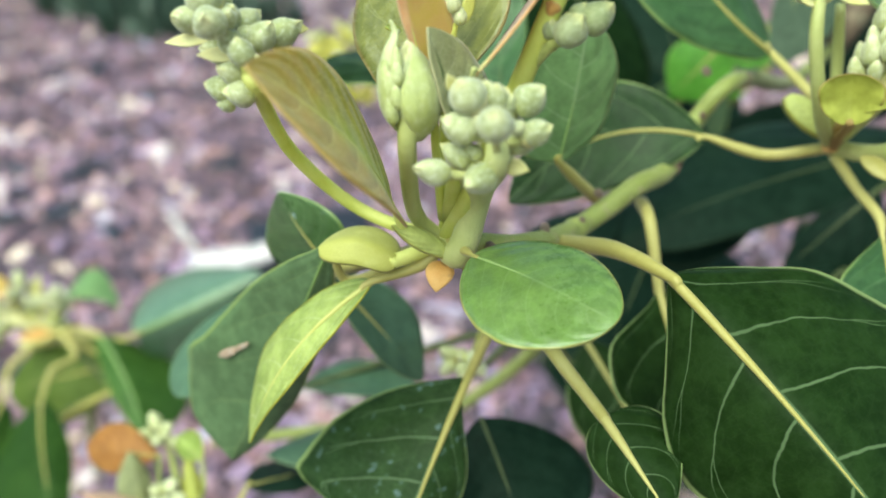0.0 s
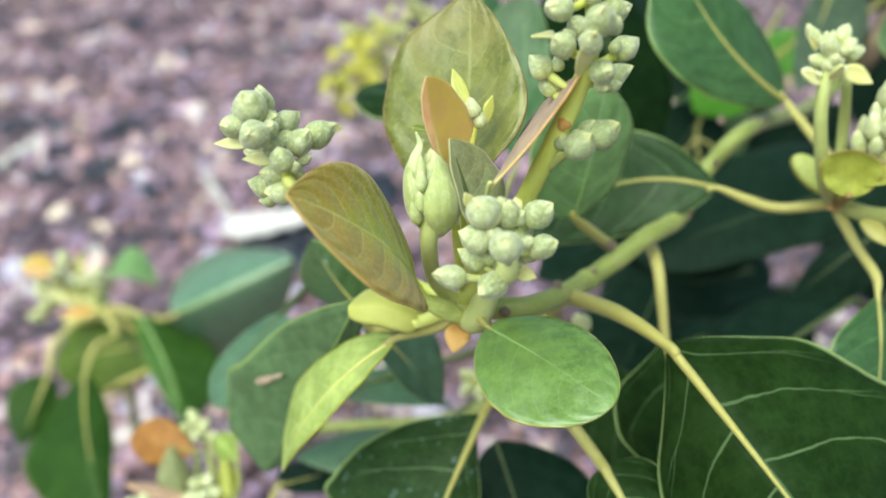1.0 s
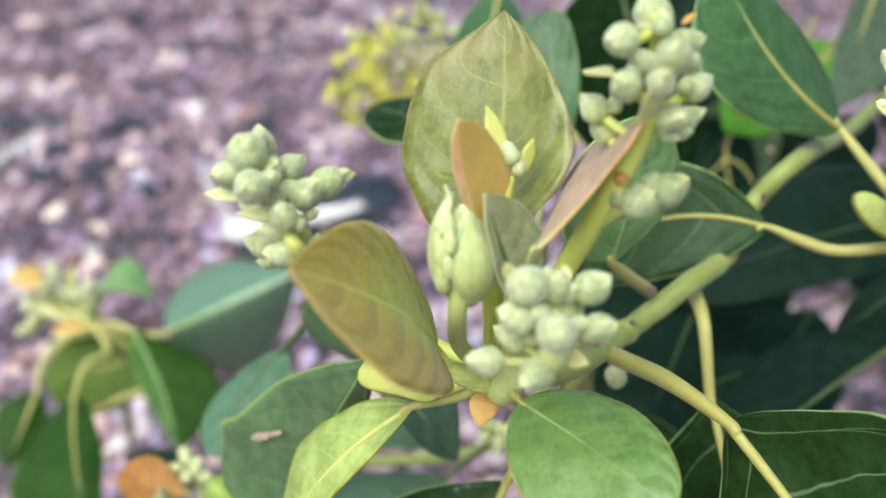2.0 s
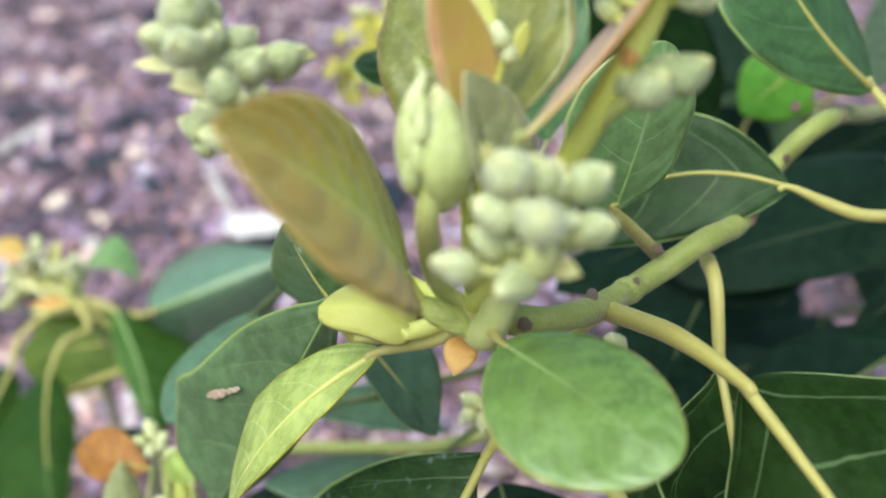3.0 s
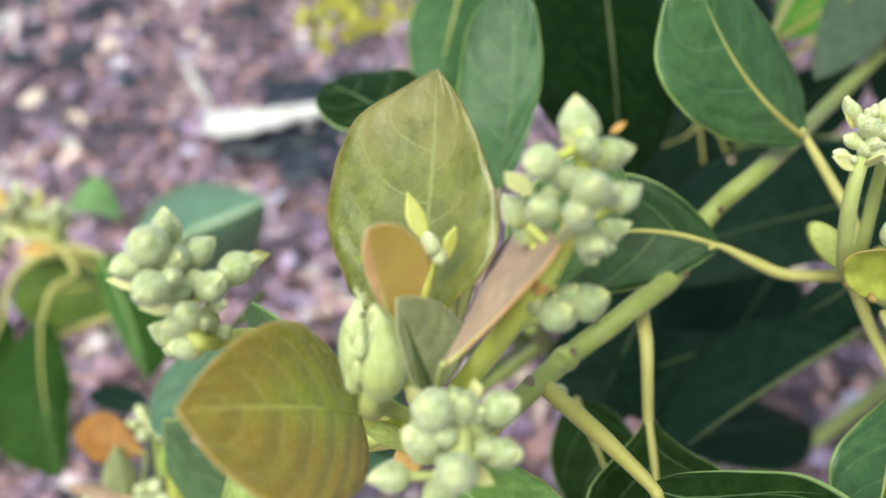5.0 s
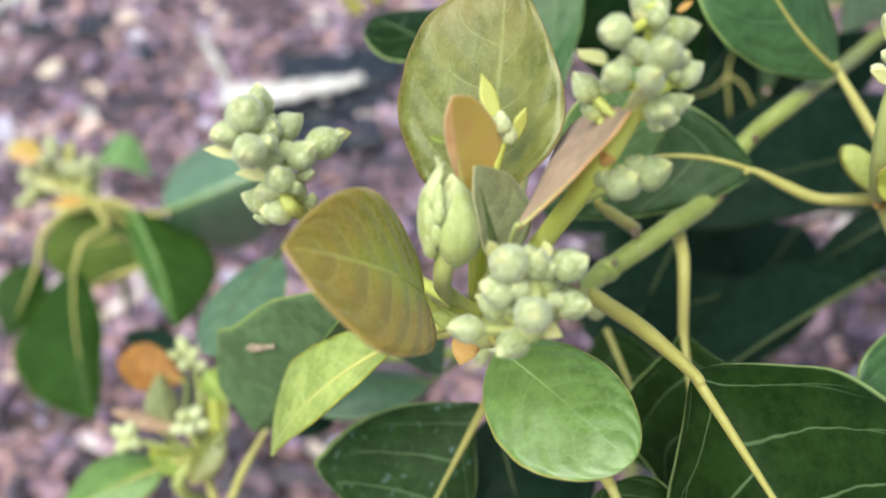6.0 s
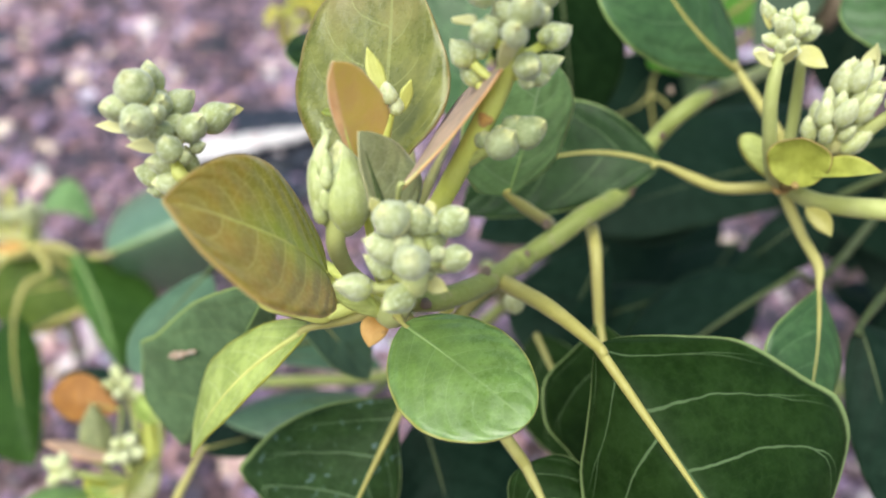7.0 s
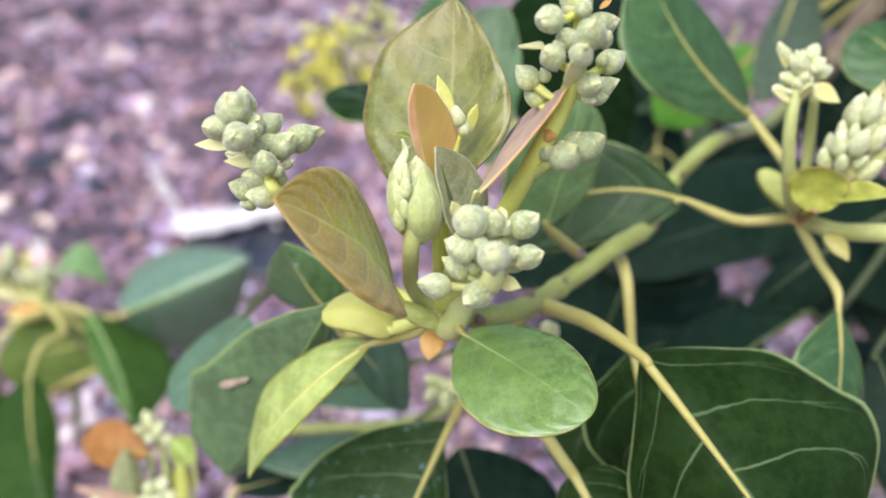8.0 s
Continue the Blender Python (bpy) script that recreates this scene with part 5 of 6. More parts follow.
leaf(tree, (0.1417, 0.2225, 0.4819), (0.1460, 0.2177, 0.4784), (0.1421, 0.2202, 0.4802), (0.1467, 0.2205, 0.4809), PETIOLE, PETIOLE, arch=0.1, rib=0, name="bud_scale", label="yellow bud scale under a node", nu=12, nv=8, et=1.0, seed=21)
leaf(tree, (0.1416, 0.2341, 0.4816), (0.1396, 0.2324, 0.4788), (0.1391, 0.2337, 0.4809), (0.1428, 0.2330, 0.4799), AMBER, AMBER, arch=0.1, rib=0, name="bud_scale", label="amber bud scale at a node", nu=12, nv=8, et=0.6, seed=22)
leaf(tree, (0.1648, 0.2283, 0.4467), (0.1713, 0.2000, 0.4122), (0.1609, 0.2156, 0.4304), (0.1918, 0.2252, 0.4246), LEAF_SHADE_TONE, UNDER, arch=0.06, petiole=((0.1945, 0.2635, 0.4382),), pr=(0.0012, 0.0011), rib=0.0006, label="dark green hanging leaf with shade in its colour", seed=23)
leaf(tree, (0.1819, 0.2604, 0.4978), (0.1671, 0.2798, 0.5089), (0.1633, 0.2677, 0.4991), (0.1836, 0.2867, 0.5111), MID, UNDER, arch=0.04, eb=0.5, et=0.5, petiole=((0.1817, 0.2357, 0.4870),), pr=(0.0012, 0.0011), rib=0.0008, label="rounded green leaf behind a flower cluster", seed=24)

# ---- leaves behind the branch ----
leaf(tree, (0.1723, 0.2771, 0.4243), (0.1178, 0.2494, 0.3989), (0.1450, 0.2907, 0.4133), (0.1501, 0.2612, 0.4118), LEAF_SHADE_TONE, UNDER, arch=0.04, eb=(0.5, 0.8), et=0.7, prof=(None, (0.0, 0.03, 0.05, 0.07, 0.09, 0.10, 0.10, 0.10, 0.09, 0.07, 0.05, 0.03, 0.0)), petiole=((0.25, 0.33, 0.50), (0.1950, 0.2959, 0.4174)), pr=(0.0015, 0.0013), rib=0.0015, label="long dark green leaf with tree shade in its colour", seed=25)
leaf(tree, (0.2215, 0.3287, 0.4399), (0.1148, 0.3047, 0.4235), (0.1713, 0.3490, 0.4421), (0.1603, 0.2906, 0.4217), LEAF_SHADE_TONE, UNDER, arch=0.05, prof=(None, (0.0, 0.14, 0.30, 0.42, 0.52, 0.58, 0.58, 0.56, 0.52, 0.46, 0.34, 0.18, 0.0)), petiole=((0.26, 0.40, 0.52), (0.2429, 0.3412, 0.4425)), pr=(0.0015, 0.0013), rib=0.0011, label="long dark green leaf with tree shade in its colour", seed=26)
leaf(tree, (0.1832, 0.2883, 0.4434), (0.1575, 0.2852, 0.4194), (0.1676, 0.2909, 0.4340), (0.1768, 0.2807, 0.4250), LEAF_SHADE_TONE, UNDER, arch=0.04, petiole=((0.2005, 0.2827, 0.4594),), pr=(0.0013, 0.0012), rib=0.0009, label="dark green leaf with tree shade in its colour", seed=27)
leaf(tree, (0.1042, 0.3673, 0.4995), (0.1084, 0.2963, 0.4559), (0.0805, 0.3243, 0.4821), (0.1268, 0.3339, 0.4731), LEAF_DEEP_SHADE_TONE, UNDER, arch=0.03, petiole=((0.20, 0.36, 0.56), (0.1096, 0.3873, 0.5082)), pr=(0.0014, 0.0012), rib=0.0008, pmat=DULL_PETIOLE, label="dark green leaf behind the flower stalk, shade in its colour", seed=28)
leaf(tree, (0.0685, 0.3914, 0.4909), (0.0569, 0.3191, 0.4655), (0.0485, 0.3438, 0.4757), (0.0776, 0.3573, 0.4754), MID, UNDER, arch=0.04, petiole=((0.12, 0.36, 0.55),), pr=(0.0013, 0.0012), rib=0.0008, label="grey-green leaf hanging behind the shoot", seed=29)
leaf(tree, (0.0743, 0.2606, 0.4799), (0.0782, 0.2998, 0.5056), (0.0648, 0.2891, 0.4917), (0.0839, 0.2870, 0.4971), MID, UNDER, arch=-0.06, curl=-0.3, eb=0.7, et=(0.36, 0.26), wave=0.02, petiole=(NODE, (0.067, 0.213, 0.490)), pr=(0.0012, 0.0011), rib=0.0003, ribmat=DULL_PETIOLE, label="green leaf with a curled end", seed=30)
leaf(tree, (0.0590, 0.2764, 0.4841), (0.0331, 0.2936, 0.4873), (0.0385, 0.2765, 0.4851), (0.0417, 0.3102, 0.4870), LEAF, UNDER, arch=0.02, eb=0.5, et=0.5, wave=0.02, petiole=(NODE, (0.065, 0.214, 0.492)), pr=(0.0012, 0.0011), rib=0.0004, ribmat=DULL_PETIOLE, label="dark green rounded leaf behind the olive leaf", seed=31)
leaf(tree, (0.2059, 0.4102, 0.4893), (0.1750, 0.3543, 0.4595), (0.1823, 0.3805, 0.4748), (0.2017, 0.3702, 0.4707), DUSKY, UNDER, arch=0.03, petiole=((0.26, 0.40, 0.52),), pr=(0.0013, 0.0012), rib=0.0008, label="dull green leaf behind the branch", seed=32)
leaf(tree, (0.1979, 0.4421, 0.4219), (0.1643, 0.4450, 0.4297), (0.1824, 0.4581, 0.4310), (0.1786, 0.4305, 0.4234), SUNNY, SUNNY, arch=0.03, petiole=((0.26, 0.40, 0.52),), pr=(0.0013, 0.0012), rib=0.0008, label="bright green leaf with sunlight in its colour", seed=33)
leaf(tree, (0.2136, 0.4591, 0.4469), (0.1986, 0.4549, 0.4272), (0.1969, 0.4616, 0.4413), (0.2158, 0.4512, 0.4347), SUNNY, SUNNY, arch=0.03, petiole=((0.26, 0.40, 0.52),), pr=(0.0013, 0.0012), rib=0.0008, label="bright green leaf with sunlight in its colour", seed=89)
leaf(tree, (0.0347, 0.2327, 0.4552), (0.0540, 0.2292, 0.4286), (0.0421, 0.2254, 0.4425), (0.0550, 0.2404, 0.4378), TEAL, UNDER, arch=0.04, petiole=(NODE,), pr=(0.0011, 0.001), rib=0.0006, label="green leaf under the node", seed=34)
leaf(tree, (0.0189, 0.2688, 0.3999), (0.0539, 0.2691, 0.3944), (0.0352, 0.2819, 0.3990), (0.0370, 0.2648, 0.3983), TEAL, UNDER, arch=0.04, petiole=((0.09, 0.30, 0.40),), pr=(0.0012, 0.0011), rib=0.0005, pmat=DULL_PETIOLE, label="dull teal-green leaf low behind the shoot", seed=35)
leaf(tree, (0.0668, 0.2224, 0.4227), (0.0760, 0.1948, 0.4038), (0.0593, 0.2077, 0.4124), (0.0914, 0.2138, 0.4113), LEAF_SHADE_TONE, UNDER, arch=0.05, pr=(0.0012, 0.0011), rib=0.0008, label="dark green leaf low under the shoot", seed=36)
leaf(tree, (0.0966, 0.2575, 0.4182), (0.1117, 0.2270, 0.3957), (0.0909, 0.2452, 0.4029), (0.1149, 0.2484, 0.4066), LEAF, UNDER, arch=0.05, pr=(0.0010, 0.0009), rib=0.0008, label="dark green leaf hanging behind a petiole", seed=37)
leaf(tree, (0.0496, 0.2637, 0.3876), (0.0086, 0.2546, 0.3879), (0.0274, 0.2677, 0.3863), (0.0284, 0.2485, 0.3870), TEAL, UNDER, arch=0.04, petiole=((0.09, 0.30, 0.40),), pr=(0.0012, 0.0011), rib=0.0005, pmat=DULL_PETIOLE, label="pale teal-green leaf low behind the shoot", seed=38)

leaf(tree, (0.1516, 0.2955, 0.4027), (0.1017, 0.2709, 0.4046), (0.1261, 0.2975, 0.4047), (0.1239, 0.2644, 0.3992), LEAF_SHADE_TONE, UNDER, arch=0.05, pr=(0.0012, 0.0011), rib=0.0008, label="dark green leaf deep in the tree, shade in its colour", seed=80)
leaf(tree, (0.1783, 0.3572, 0.4169), (0.1115, 0.3345, 0.4062), (0.1445, 0.3579, 0.4164), (0.1403, 0.3192, 0.4020), LEAF_SHADE_TONE, UNDER, arch=0.04, pr=(0.0012, 0.0011), rib=0.0008, label="dark green leaf deep in the tree, shade in its colour", seed=81)
leaf(tree, (0.1634, 0.4158, 0.4298), (0.1280, 0.3695, 0.4056), (0.1250, 0.3975, 0.4245), (0.1640, 0.3826, 0.4125), LEAF_SHADE_TONE, UNDER, arch=0.04, pr=(0.0012, 0.0011), rib=0.0008, label="dark green leaf deep in the tree, shade in its colour", seed=82)
leaf(tree, (0.1510, 0.4381, 0.4739), (0.1549, 0.3883, 0.4438), (0.1368, 0.4122, 0.4582), (0.1770, 0.4217, 0.4526), LEAF_SHADE_TONE, UNDER, arch=0.04, petiole=((0.24, 0.42, 0.56),), pr=(0.0012, 0.0011), rib=0.0008, label="dark green leaf behind the branch", seed=83)

leaf(tree, (0.1211, 0.2955, 0.4203), (0.0997, 0.2548, 0.4063), (0.0880, 0.2718, 0.4118), (0.1192, 0.2718, 0.4104), LEAF_SHADE_TONE, UNDER, arch=0.04, pr=(0.0012, 0.0011), rib=0.0008, label="dark green leaf deep in the tree, shade in its colour", seed=84)
leaf(tree, (0.1167, 0.3209, 0.4259), (0.0826, 0.3004, 0.4191), (0.0937, 0.3194, 0.4235), (0.1029, 0.2969, 0.4208), LEAF_SHADE_TONE, UNDER, arch=0.04, pr=(0.0012, 0.0011), rib=0.0006, label="dark green leaf deep in the tree, shade in its colour", seed=85)


leaf(tree, (0.2493, 0.4775, 0.4029), (0.1803, 0.4342, 0.3848), (0.2064, 0.4637, 0.4038), (0.2141, 0.4335, 0.3823), LEAF_SHADE_TONE, UNDER, arch=0.04, pr=(0.0012, 0.0011), rib=0.0006, label="dark green leaf deep in the tree, shade in its colour", seed=86)
leaf(tree, (0.1665, 0.3876, 0.3759), (0.1362, 0.3435, 0.3550), (0.1329, 0.3678, 0.3690), (0.1646, 0.3622, 0.3608), LEAF_SHADE_TONE, UNDER, arch=0.04, pr=(0.0012, 0.0011), rib=0.0006, label="dark green leaf deep in the tree, shade in its colour", seed=87)

leaf(tree, (0.1841, 0.4366, 0.4339), (0.1510, 0.3989, 0.4065), (0.1449, 0.4177, 0.4240), (0.1778, 0.4080, 0.4110), UNDER, UNDER, arch=0.04, pr=(0.0012, 0.0011), rib=0.0005, label="dull grey-green leaf behind bare twigs", seed=88)
leaf(tree, (0.1634, 0.3692, 0.4658), (0.1448, 0.3693, 0.4458), (0.1444, 0.3741, 0.4610), (0.1633, 0.3644, 0.4490), SUNNY, SUNNY, arch=0.04, petiole=((0.2000, 0.4500, 0.4600),), pr=(0.0012, 0.0011), rib=0.0006, label="bright green leaf with sunlight in its colour behind bare twigs", seed=94)
leaf(tree, (0.2580, 0.4372, 0.4608), (0.2366, 0.4268, 0.4089), (0.2304, 0.4430, 0.4368), (0.2641, 0.4193, 0.4243), LEAF_SHADE_TONE, UNDER, arch=0.04, petiole=((0.2700, 0.4300, 0.5000),), pr=(0.0012, 0.0011), rib=0.0006, label="dark green leaf behind the flower clusters", seed=95)
TWIG = (((0.1697, 0.3971, 0.4472), (0.1522, 0.3806, 0.4411), (0.1468, 0.3685, 0.4361), (0.1462, 0.3531, 0.4284)), ((0.1468, 0.3685, 0.4361), (0.1406, 0.3602, 0.4347), (0.1322, 0.3548, 0.4340)), ((0.1468, 0.3685, 0.4361), (0.1510, 0.3607, 0.4356), (0.1549, 0.3513, 0.4294)))
twig = part("twig", tube("twig", ((0.26, 0.40, 0.52), *TWIG[0]), (0.0010, 0.0007, 0.0006, 0.0005, 0.0004), PETIOLE, 8), tree, "thin bare twig behind the leaves")
for line in TWIG[1:]:
    part("side_twig", tube("side_twig", line, (0.0005, 0.0004, 0.0003), PETIOLE, 7), twig)

# rest of the crown: shade-coloured leaves deep behind; unseen ones added overhead to shade the right-hand side
crown = random.Random(21)
# openings in the crown through which the mulch shows
GAPS = (0.208, 0.370, 0.460), (0.244, 0.606, 0.423), (0.267, 0.605, 0.340), (0.271, 0.619, 0.316)
for k in range(80):
    deep = k < 44
    if deep:
        c = V((crown.uniform(0.15, 0.46), crown.uniform(0.36, 0.62), crown.uniform(0.20, 0.50)))
    else:
        c = V((crown.uniform(0.17, 0.50), crown.uniform(0.20, 0.58), crown.uniform(0.60, 0.78)))
    turn = crown.uniform(-2.6, 0.4)
    if deep and (0.26 < c.x < 0.33 and c.z < 0.275 or min((c - V(q)).length for q in GAPS) < 0.03):
        continue
    a = V((math.cos(turn), math.sin(turn), crown.uniform(-0.9, -0.1))).normalized()
    sd = a.cross(V((0, 0, 1))).normalized()
    ln, wd = crown.uniform(0.075, 0.11), crown.uniform(0.024, 0.034)
    b = c - a * ln / 2
    m = c + V((0, 0, 0.004))
    hub = V((0.42, 0.56, 0.32)) if deep else V((0.38, 0.52, 0.56))
    leaf(tree, b, c + a * ln / 2, m - sd * wd, m + sd * wd, LEAF_SHADE_TONE, UNDER, arch=0.06, up=V((0, 0, 1)), petiole=(b.lerp(hub, 0.22) - V((0, 0, 0.006)),), pr=(0.0014, 0.0012), rib=0.001, nu=16, nv=10, label="dark green crown leaf added for filling and shade", seed=100 + k)
# unseen branch, added to carry the overhead shading leaves
part("branch", tube("branch", ((0.42, 0.56, 0.32), (0.41, 0.55, 0.45), (0.38, 0.52, 0.56), (0.34, 0.45, 0.66), (0.30, 0.38, 0.74)), (0.009, 0.007, 0.005, 0.004, 0.003), BARK, 10), tree, "added unseen upper branch bearing the shading leaves")

# ---- lower branch with an orange young leaf ----
low = part("branch", tube("branch", ((0.44, 0.60, 0.12), (0.30, 0.50, 0.10), (0.16, 0.40, 0.13), (0.06, 0.32, 0.21), (-0.0205, 0.2480, 0.3437), (-0.0166, 0.2568, 0.3629)), (0.006, 0.005, 0.004, 0.003, 0.0022, 0.0018), GREEN_BARK, 10), tree, "low green branch")
ON = (-0.0202, 0.2533, 0.3617)
part("branch", tube("branch", ((0.16, 0.40, 0.13), (0.14, 0.37, 0.26), (0.09, 0.30, 0.40), (0.085, 0.27, 0.43)), (0.004, 0.0032, 0.0025, 0.0018), GREEN_BARK, 10), tree, "upright green branch low behind the shoot")
part("branch", tube("branch", ((-0.0200, 0.3000, 0.3555), (0.0128, 0.3000, 0.3584), (0.0541, 0.3000, 0.3619), (0.0800, 0.3050, 0.3750), (0.0950, 0.3080, 0.3900)), (0.0016, 0.0020, 0.0021, 0.0022, 0.0022), GREEN_BARK, 10), tree, "pale olive branch low behind the shoot")
leaf(tree, (-0.0253, 0.2669, 0.3786), (-0.0503, 0.2755, 0.3767), (-0.0405, 0.2674, 0.3727), (-0.0398, 0.2780, 0.3834), RUST_DULL, RUST_DULL, arch=0.05, eb=1.15, et=0.5, petiole=(ON, (-0.0254, 0.2608, 0.3712)), pr=(0.0008, 0.0006), pmat=GREEN_BARK, rib=0.0003, label="burnt-orange rounded young leaf", seed=40)
cluster(tree, (ON, (-0.0212, 0.2637, 0.3704), (-0.0246, 0.2727, 0.3752), (-0.0280, 0.2769, 0.3805)), (0.0013, 0.0012, 0.0010, 0.0007),
        [((-0.0294, 0.2789, 0.3829), 0.0046, 1.0), ((-0.0258, 0.2771, 0.3806), 0.0044, 1.0), ((-0.0321, 0.2762, 0.3798), 0.0044, 1.0), ((-0.0275, 0.2726, 0.3799), 0.0044, 1.0), ((-0.0234, 0.2748, 0.3776), 0.0042, 1.0)], "small cream-green cluster of buds beside an orange leaf", meshes=BUDS_FAR, mat=GREEN_BARK)
cluster(tree, (ON, (-0.0224, 0.2557, 0.3700), (-0.0226, 0.2588, 0.3739)), (0.0012, 0.0010, 0.0008),
        [((-0.0244, 0.2570, 0.3749), 0.0046, 1.0), ((-0.0203, 0.2577, 0.3755), 0.0046, 1.0), ((-0.0211, 0.2532, 0.3733), 0.0046, 1.0), ((-0.0182, 0.2555, 0.3727), 0.0044, 1.0), ((-0.0259, 0.2543, 0.3716), 0.0044, 1.0)], "round cluster of grey-green buds", meshes=BUDS_FAR, mat=GREEN_BARK)
cluster(tree, (ON, (-0.0315, 0.2508, 0.3677), (-0.0399, 0.2515, 0.3689)), (0.0012, 0.0010, 0.0008),
        [((-0.0433, 0.2529, 0.3708), 0.0048, 1.0), ((-0.0400, 0.2536, 0.3715), 0.0046, 1.0), ((-0.0374, 0.2496, 0.3696), 0.0046, 1.0), ((-0.0423, 0.2501, 0.3674), 0.0044, 1.0)], "cream-green cluster of buds low on a branch", meshes=BUDS_FAR, mat=GREEN_BARK)
leaf(tree, (-0.0248, 0.2568, 0.3683), (-0.0468, 0.2582, 0.3743), (-0.0342, 0.2539, 0.3716), (-0.0374, 0.2624, 0.3696), ROSE, ROSE, arch=0.05, petiole=(ON,), pr=(0.0008, 0.0007), rib=0.0003, label="narrow bronze young leaf on a low shoot", nu=20, nv=10, seed=41)
leaf(tree, (-0.0292, 0.2557, 0.3642), (-0.0337, 0.2669, 0.3812), (-0.0374, 0.2604, 0.3734), (-0.0280, 0.2635, 0.3704), MOSS, MOSS, arch=0.04, petiole=(ON,), pr=(0.0007, 0.0006), pmat=GREEN_BARK, rib=0.0003, label="beige-olive upright young leaf on a low shoot", nu=20, nv=10, seed=42)
leaf(tree, (-0.0222, 0.2528, 0.3597), (-0.0329, 0.2488, 0.3644), (-0.0277, 0.2457, 0.3605), (-0.0300, 0.2559, 0.3637), LIME, LIME, petiole=(ON,), pr=(0.0008, 0.0007), rib=0.0004, label="small lime-green leaf on a low shoot", nu=20, nv=10, seed=43)
leaf(tree, (-0.0302, 0.2485, 0.3608), (-0.0581, 0.2321, 0.3566), (-0.0515, 0.2518, 0.3588), (-0.0386, 0.2334, 0.3580), FRESH, UNDER, arch=0.05, petiole=(ON,), pr=(0.001, 0.0009), rib=0.0006, label="bright green leaf low on a branch", seed=44)
leaf(tree, (-0.0069, 0.2488, 0.3921), (-0.0166, 0.2605, 0.3910), (-0.0132, 0.2496, 0.3933), (-0.0070, 0.2527, 0.3970), LIME, LIME, petiole=(ON, (-0.0068, 0.2429, 0.3847)), pr=(0.0006, 0.0005), pmat=GREEN_BARK, rib=0.0005, label="folded yellow-green young leaf", nu=20, nv=10, seed=45)
leaf(tree, (0.0045, 0.2464, 0.3845), (0.0228, 0.2583, 0.3793), (0.0106, 0.2644, 0.3778), (0.0144, 0.2449, 0.3823), LEAF_SHADE_TONE, UNDER, petiole=(ON, (-0.0092, 0.2341, 0.3607), (-0.0022, 0.2400, 0.3738)), pr=(0.0013, 0.0013, 0.0012), pmat=PETIOLE, rib=0.0008, label="dark green leaf on a yellow petiole", seed=46)
leaf(tree, (-0.0116, 0.2487, 0.3691), (-0.0151, 0.2621, 0.3856), (-0.0161, 0.2559, 0.3781), (-0.0119, 0.2561, 0.3782), WRAP, WRAP, arch=0.03, petiole=(ON,), pr=(0.0009, 0.0008), pmat=GREEN_BARK, rib=0.0003, label="narrow yellow young leaf on a low shoot", nu=18, nv=8, seed=74)
leaf(tree, (-0.0107, 0.2499, 0.3768), (-0.0189, 0.2383, 0.3662), (-0.0189, 0.2476, 0.3713), (-0.0095, 0.2418, 0.3716), SAGE, SAGE, arch=0.05, petiole=(ON,), pr=(0.0008, 0.0007), pmat=GREEN_BARK, rib=0.0003, label="drooping olive young leaf on a low shoot", nu=18, nv=8, seed=75)
leaf(tree, (0.0086, 0.2659, 0.4318), (-0.0072, 0.2416, 0.4187), (-0.0123, 0.2496, 0.4207), (0.0131, 0.2464, 0.4283), TEAL, UNDER, arch=0.05, eb=0.6, et=0.6, petiole=((0.0136, 0.2790, 0.4318),), pr=(0.0011, 0.001), pmat=DULL_PETIOLE, rib=0.0006, label="pale teal-green leaf behind a bud cluster", seed=47)
leaf(tree, (-0.0485, 0.3171, 0.3374), (-0.0781, 0.3349, 0.3291), (-0.0653, 0.3210, 0.3352), (-0.0647, 0.3370, 0.3309), LEAF_SHADE_TONE, UNDER, petiole=(ON,), pr=(0.0011, 0.001), rib=0.0006, label="dull green leaf low behind an orange leaf", seed=48)
leaf(tree, (-0.0221, 0.2670, 0.3524), (-0.0212, 0.2791, 0.3629), (-0.0253, 0.2721, 0.3581), (-0.0178, 0.2750, 0.3576), YOUNG_LIME, YOUNG_LIME, arch=0.05, eb=0.6, et=0.6, petiole=(ON,), pr=(0.0009, 0.0008), pmat=STALK, rib=0.0003, label="small yellow-lime leaf on a low shoot", nu=20, nv=10, seed=92)
leaf(tree, (-0.0263, 0.2471, 0.3576), (-0.0349, 0.2520, 0.3654), (-0.0326, 0.2483, 0.3612), (-0.0286, 0.2530, 0.3633), YOUNG_LIME, YOUNG_LIME, arch=0.1, eb=0.6, et=0.6, petiole=(ON,), pr=(0.0009, 0.0008), pmat=STALK, rib=0.0003, label="small yellow-lime leaf low on a shoot", nu=20, nv=10, seed=93)


# ---- the neighbouring young avocado ----
LN = (-0.1335, 0.4425, 0.3132)
sapling = thing("avocado_sapling", (-0.2665, 0.6962, 0.0000), "small avocado sapling with drooping green leaves", "sapling")
part("stem", tube("stem", ((-0.2722, 0.7064, -0.0100), (-0.1694, 0.5186, 0.1946), (-0.1476, 0.4743, 0.2659), LN), (0.004, 0.0035, 0.003, 0.0022), GREEN_BARK, 10), sapling)
leaf(sapling, (-0.0918, 0.4300, 0.3177), (-0.0328, 0.4627, 0.3307), (-0.0838, 0.5062, 0.3128), (-0.0730, 0.4632, 0.2647), GLOSSY, SAP_MID, arch=-0.06, eb=0.5, et=0.7, cap=1.6, petiole=(LN, (-0.1031, 0.4378, 0.3108)), pr=(0.0014, 0.0013), rib=0.0012, ribmat=GREEN_RIB, label="large folded green leaf, upper face paled for sky sheen", wave=0.01, seed=50)
